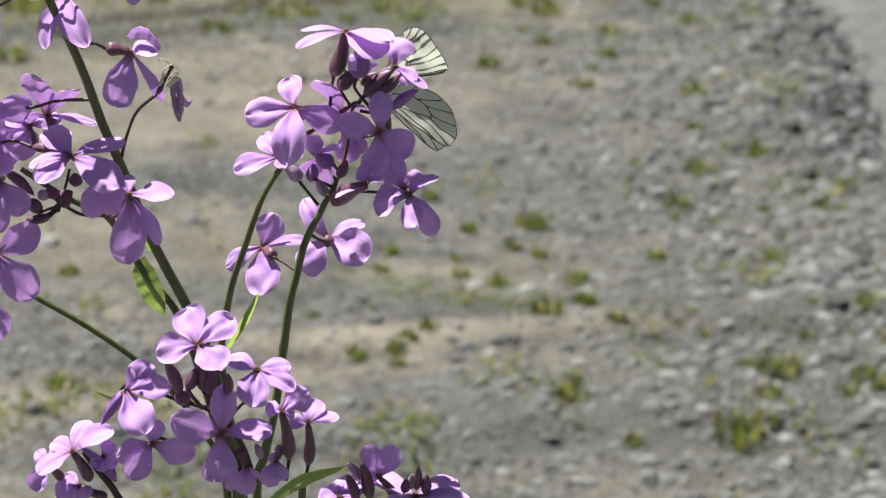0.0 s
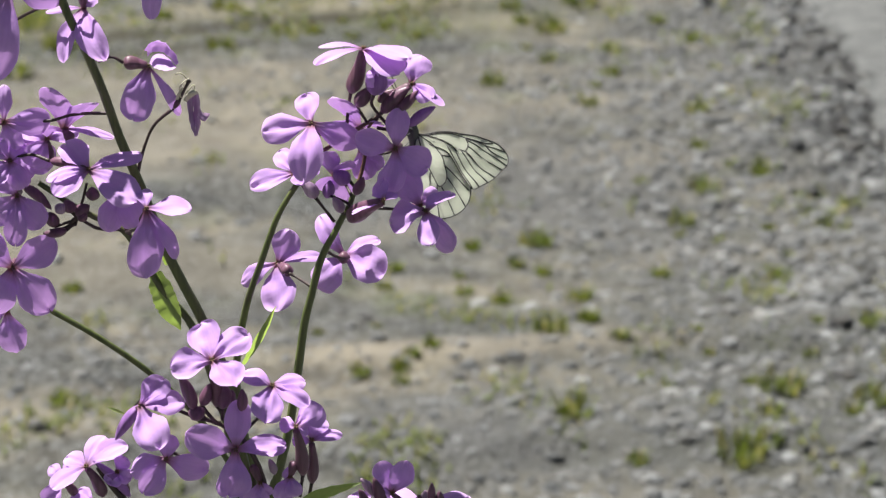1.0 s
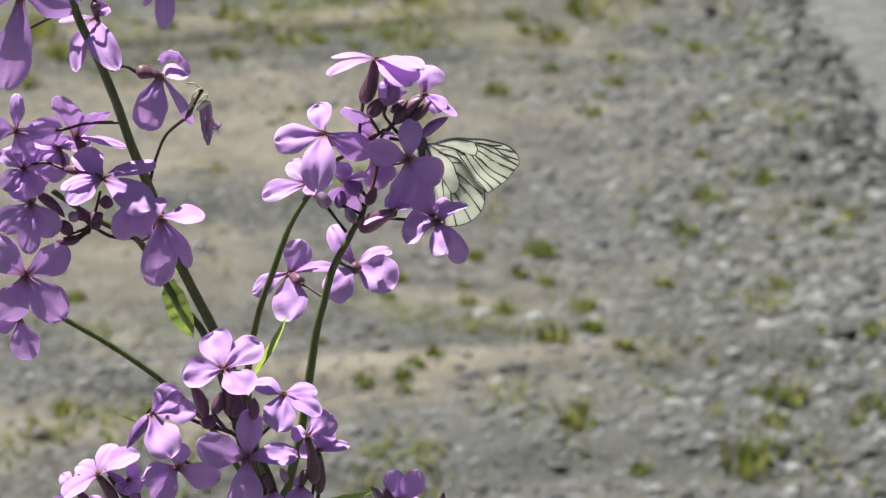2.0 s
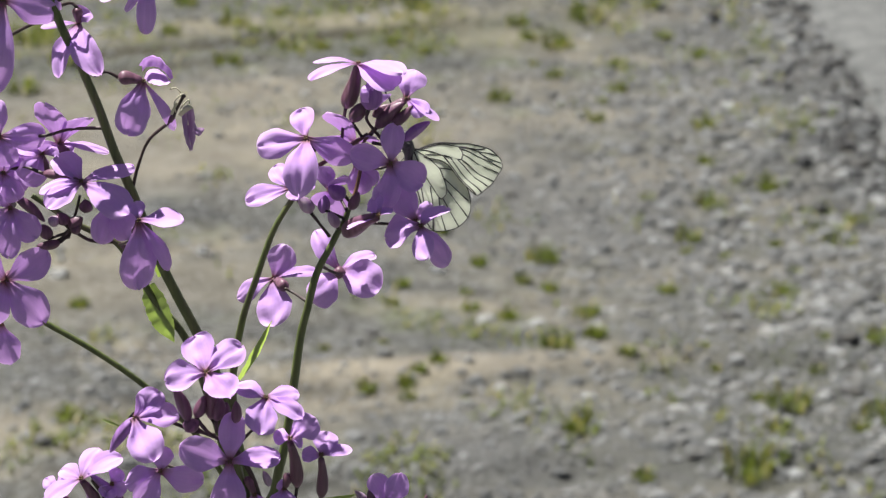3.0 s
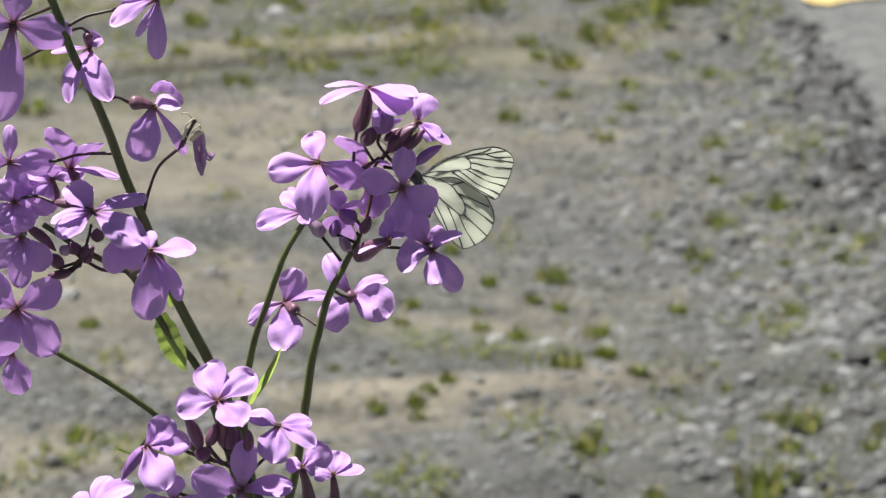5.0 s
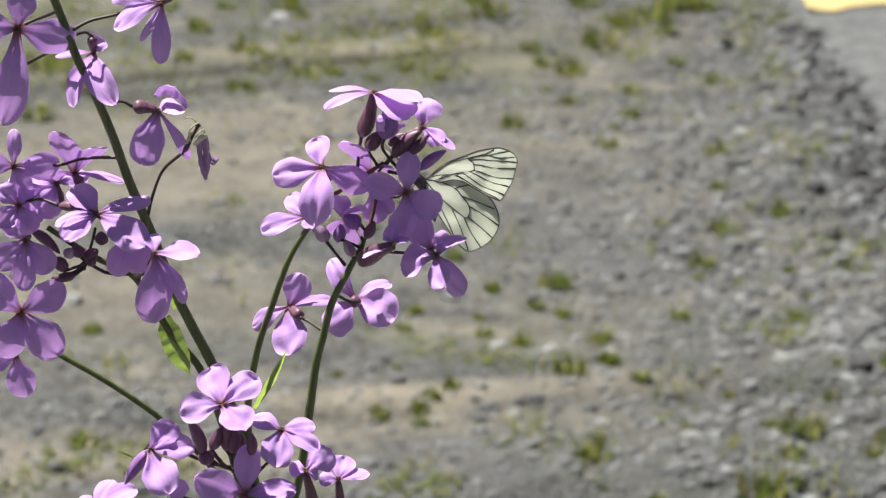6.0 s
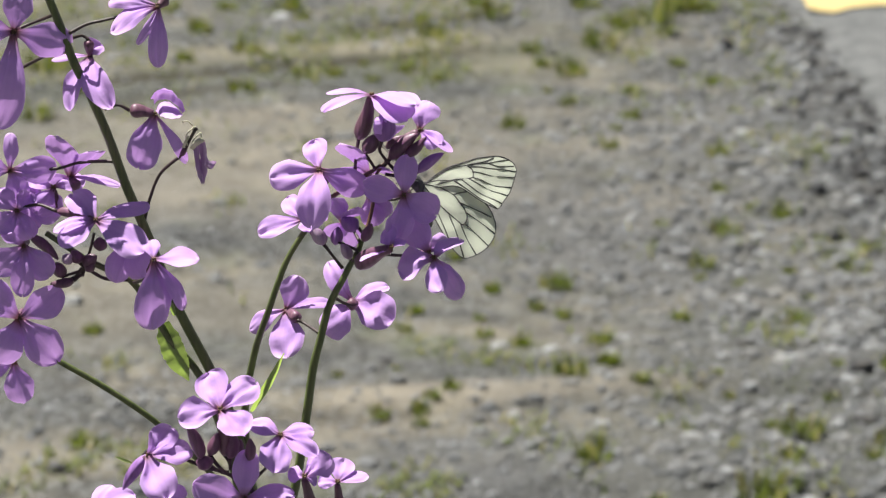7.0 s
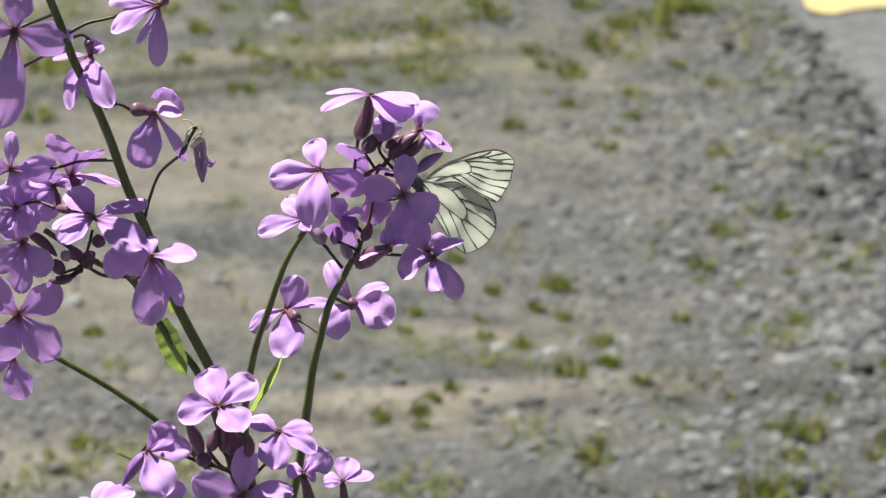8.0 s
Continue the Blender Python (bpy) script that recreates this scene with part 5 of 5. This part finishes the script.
# ---- what moves ----
# seconds, degrees of lean away from the camera's side and to the right
SWAY_A = [(0, -0.021, 0.008), (0.2, -0.063, -0.069), (0.5, -0.073, -0.089), (1, -0.148, 0.171), (1.5, -0.128, 0.358), (1.7, -0.128, 0.358), (2.8, -0.193, -0.000), (3, -0.193, -0.000), (3.5, -0.192, 0.087), (4, -0.103, 0.090), (4.5, 0.029, 0.033), (6, -0.062, 0.033), (6.5, 0.064, 0.026), (7, 0.077, -0.001), (7.5, 0.043, -0.015), (8, -0.039, -0.018)]
SWAY_L = [(0, -0.010, -0.018), (0.2, -0.077, -0.135), (0.5, -0.094, -0.164), (1, -0.118, 0.152), (1.5, -0.125, 0.372), (1.7, -0.125, 0.372), (2.8, -0.258, -0.062), (3, -0.258, -0.062), (3.5, -0.203, 0.055), (4, -0.067, 0.079), (4.5, 0.133, 0.017), (6, -0.012, 0.004), (6.5, 0.154, 0.019), (7, 0.201, 0.007), (7.5, 0.087, -0.031), (8, 0.011, -0.047)]
SWAY_C = [(0, -0.052, -0.016), (0.2, -0.095, -0.088), (0.5, -0.105, -0.106), (1, -0.094, 0.158), (1.5, -0.068, 0.347), (1.7, -0.068, 0.347), (2.8, -0.119, -0.005), (3, -0.119, -0.005), (3.5, -0.093, 0.088), (4, -0.034, 0.091), (4.5, 0.056, 0.020), (6, -0.008, 0.035), (6.5, 0.084, 0.013), (7, 0.079, -0.006), (7.5, 0.015, -0.030), (8, 0.003, -0.018)]
SWAY_E = [(0, 0.000, 0.000), (0.2, -0.057, -0.092), (0.5, -0.071, -0.114), (1, -0.054, 0.148), (1.5, -0.060, 0.341), (1.7, -0.060, 0.341), (2.8, -0.171, -0.036), (3, -0.171, -0.036), (3.5, -0.142, 0.061), (4, -0.024, 0.079), (4.5, 0.113, 0.018), (6, 0.027, 0.017), (6.5, 0.127, 0.022), (7, 0.182, 0.003), (7.5, 0.069, -0.024), (8, 0.017, -0.029)]
SWAY_G = [(0, -0.000, -0.000), (0.2, -0.017, 0.001), (0.5, -0.021, 0.002), (1, 0.020, -0.000), (1.5, 0.064, 0.067), (1.7, 0.064, 0.067), (2.8, -0.015, 0.045), (3, -0.015, 0.045), (3.5, 0.010, 0.045), (4, -0.017, 0.063), (4.5, -0.016, 0.074), (6, -0.080, 0.105), (6.5, 0.012, 0.145), (7, -0.013, 0.091), (7.5, -0.070, 0.122), (8, -0.096, 0.159)]
# seconds, x, y, z of the wings' root, turn in the wing plane, swing towards the camera
FLIGHT = [
    (0, -0.01443, 0.58040, 1.00560, -8, 58),
    (0.1, -0.01453, 0.58219, 1.00261, -4, 26),
    (0.2, -0.00921, 0.58454, 0.99978, 20, 0),
    (0.3, -0.00811, 0.58566, 0.99778, 23, 0),
    (0.4, -0.00906, 0.58583, 0.99798, 19, 0),
    (0.5, -0.01143, 0.58601, 0.99908, 18, 0),
    (1, -0.00727, 0.58557, 0.99876, 20, 0),
    (1.5, -0.00512, 0.58489, 0.99876, 22, 0),
    (1.7, -0.00512, 0.58462, 0.99886, 20, 0),
    (2.8, -0.01010, 0.58470, 0.99966, 5, 12),
    (2.9, -0.01007, 0.58470, 0.99966, 7, 12),
    (3, -0.00990, 0.58470, 0.99937, 20, 12),
    (3.1, -0.00957, 0.58460, 0.99951, 14, 12),
    (3.2, -0.00938, 0.58451, 0.99964, 8, 12),
    (3.4, -0.00942, 0.58431, 0.99982, 5, 12),
    (3.5, -0.00909, 0.58421, 0.99981, -4, 12),
    (4, -0.00940, 0.58229, 0.99919, -1, 12),
    (4.5, -0.01069, 0.57990, 0.99923, 0, 12),
    (6, -0.01052, 0.58147, 0.99938, -2, 12),
    (6.5, -0.01073, 0.57939, 0.99938, -4, 12),
    (7, -0.01097, 0.57891, 0.99924, 1, 12),
    (7.5, -0.01165, 0.58055, 0.99941, -2, 12),
    (8, -0.01149, 0.58173, 0.99941, -2, 12),
]
# seconds; swing of the near and the far wings off the body's plane; droop of the forewings
BEATS = [
    (0, -40, -30, -15),
    (0.1, -38, -26, -12),
    (0.2, -43, -26, 0),
    (0.3, -38, -34, 3),
    (0.5, -35, -35, 5),
    (1.7, -35, -35, 5),
    (2.8, -38, -38, 1),
    (3.5, -35, -35, 1),
    (4.5, -35, -35, 1),
    (6, -35, -35, 0),
    (8, -35, -35, 0),
]


def motions():
    for thing, rows in ((plant_a, SWAY_A), (plant_l, SWAY_L), (plant_c, SWAY_C), (plant_e, SWAY_E), (plant_f, SWAY_E), (plant_g, SWAY_G)):
        base = thing.location.copy()
        walk(thing, [(t, pose(*base, rx, ry, 0)) for t, rx, ry in rows])
    walk(butterfly, [(t, pose(x, y, z, 0, turn, swing)) for t, x, y, z, turn, swing in FLIGHT])
    walk(WINGS["near_fore"], [(t, pose(0, -0.0008, 0, near - 8 + 0.6 * min(droop, 0), droop, 0)) for t, near, far, droop in BEATS])
    walk(WINGS["near_hind"], [(t, pose(0, 0.0, 0, near, 0, 0)) for t, near, far, droop in BEATS])
    walk(WINGS["far_fore"], [(t, pose(0, -0.0004, 0, far - 8 + 0.6 * min(droop, 0), droop, 0)) for t, near, far, droop in BEATS])
    walk(WINGS["far_hind"], [(t, pose(0, 0.0004, 0, far, 0, 0)) for t, near, far, droop in BEATS])


motions()
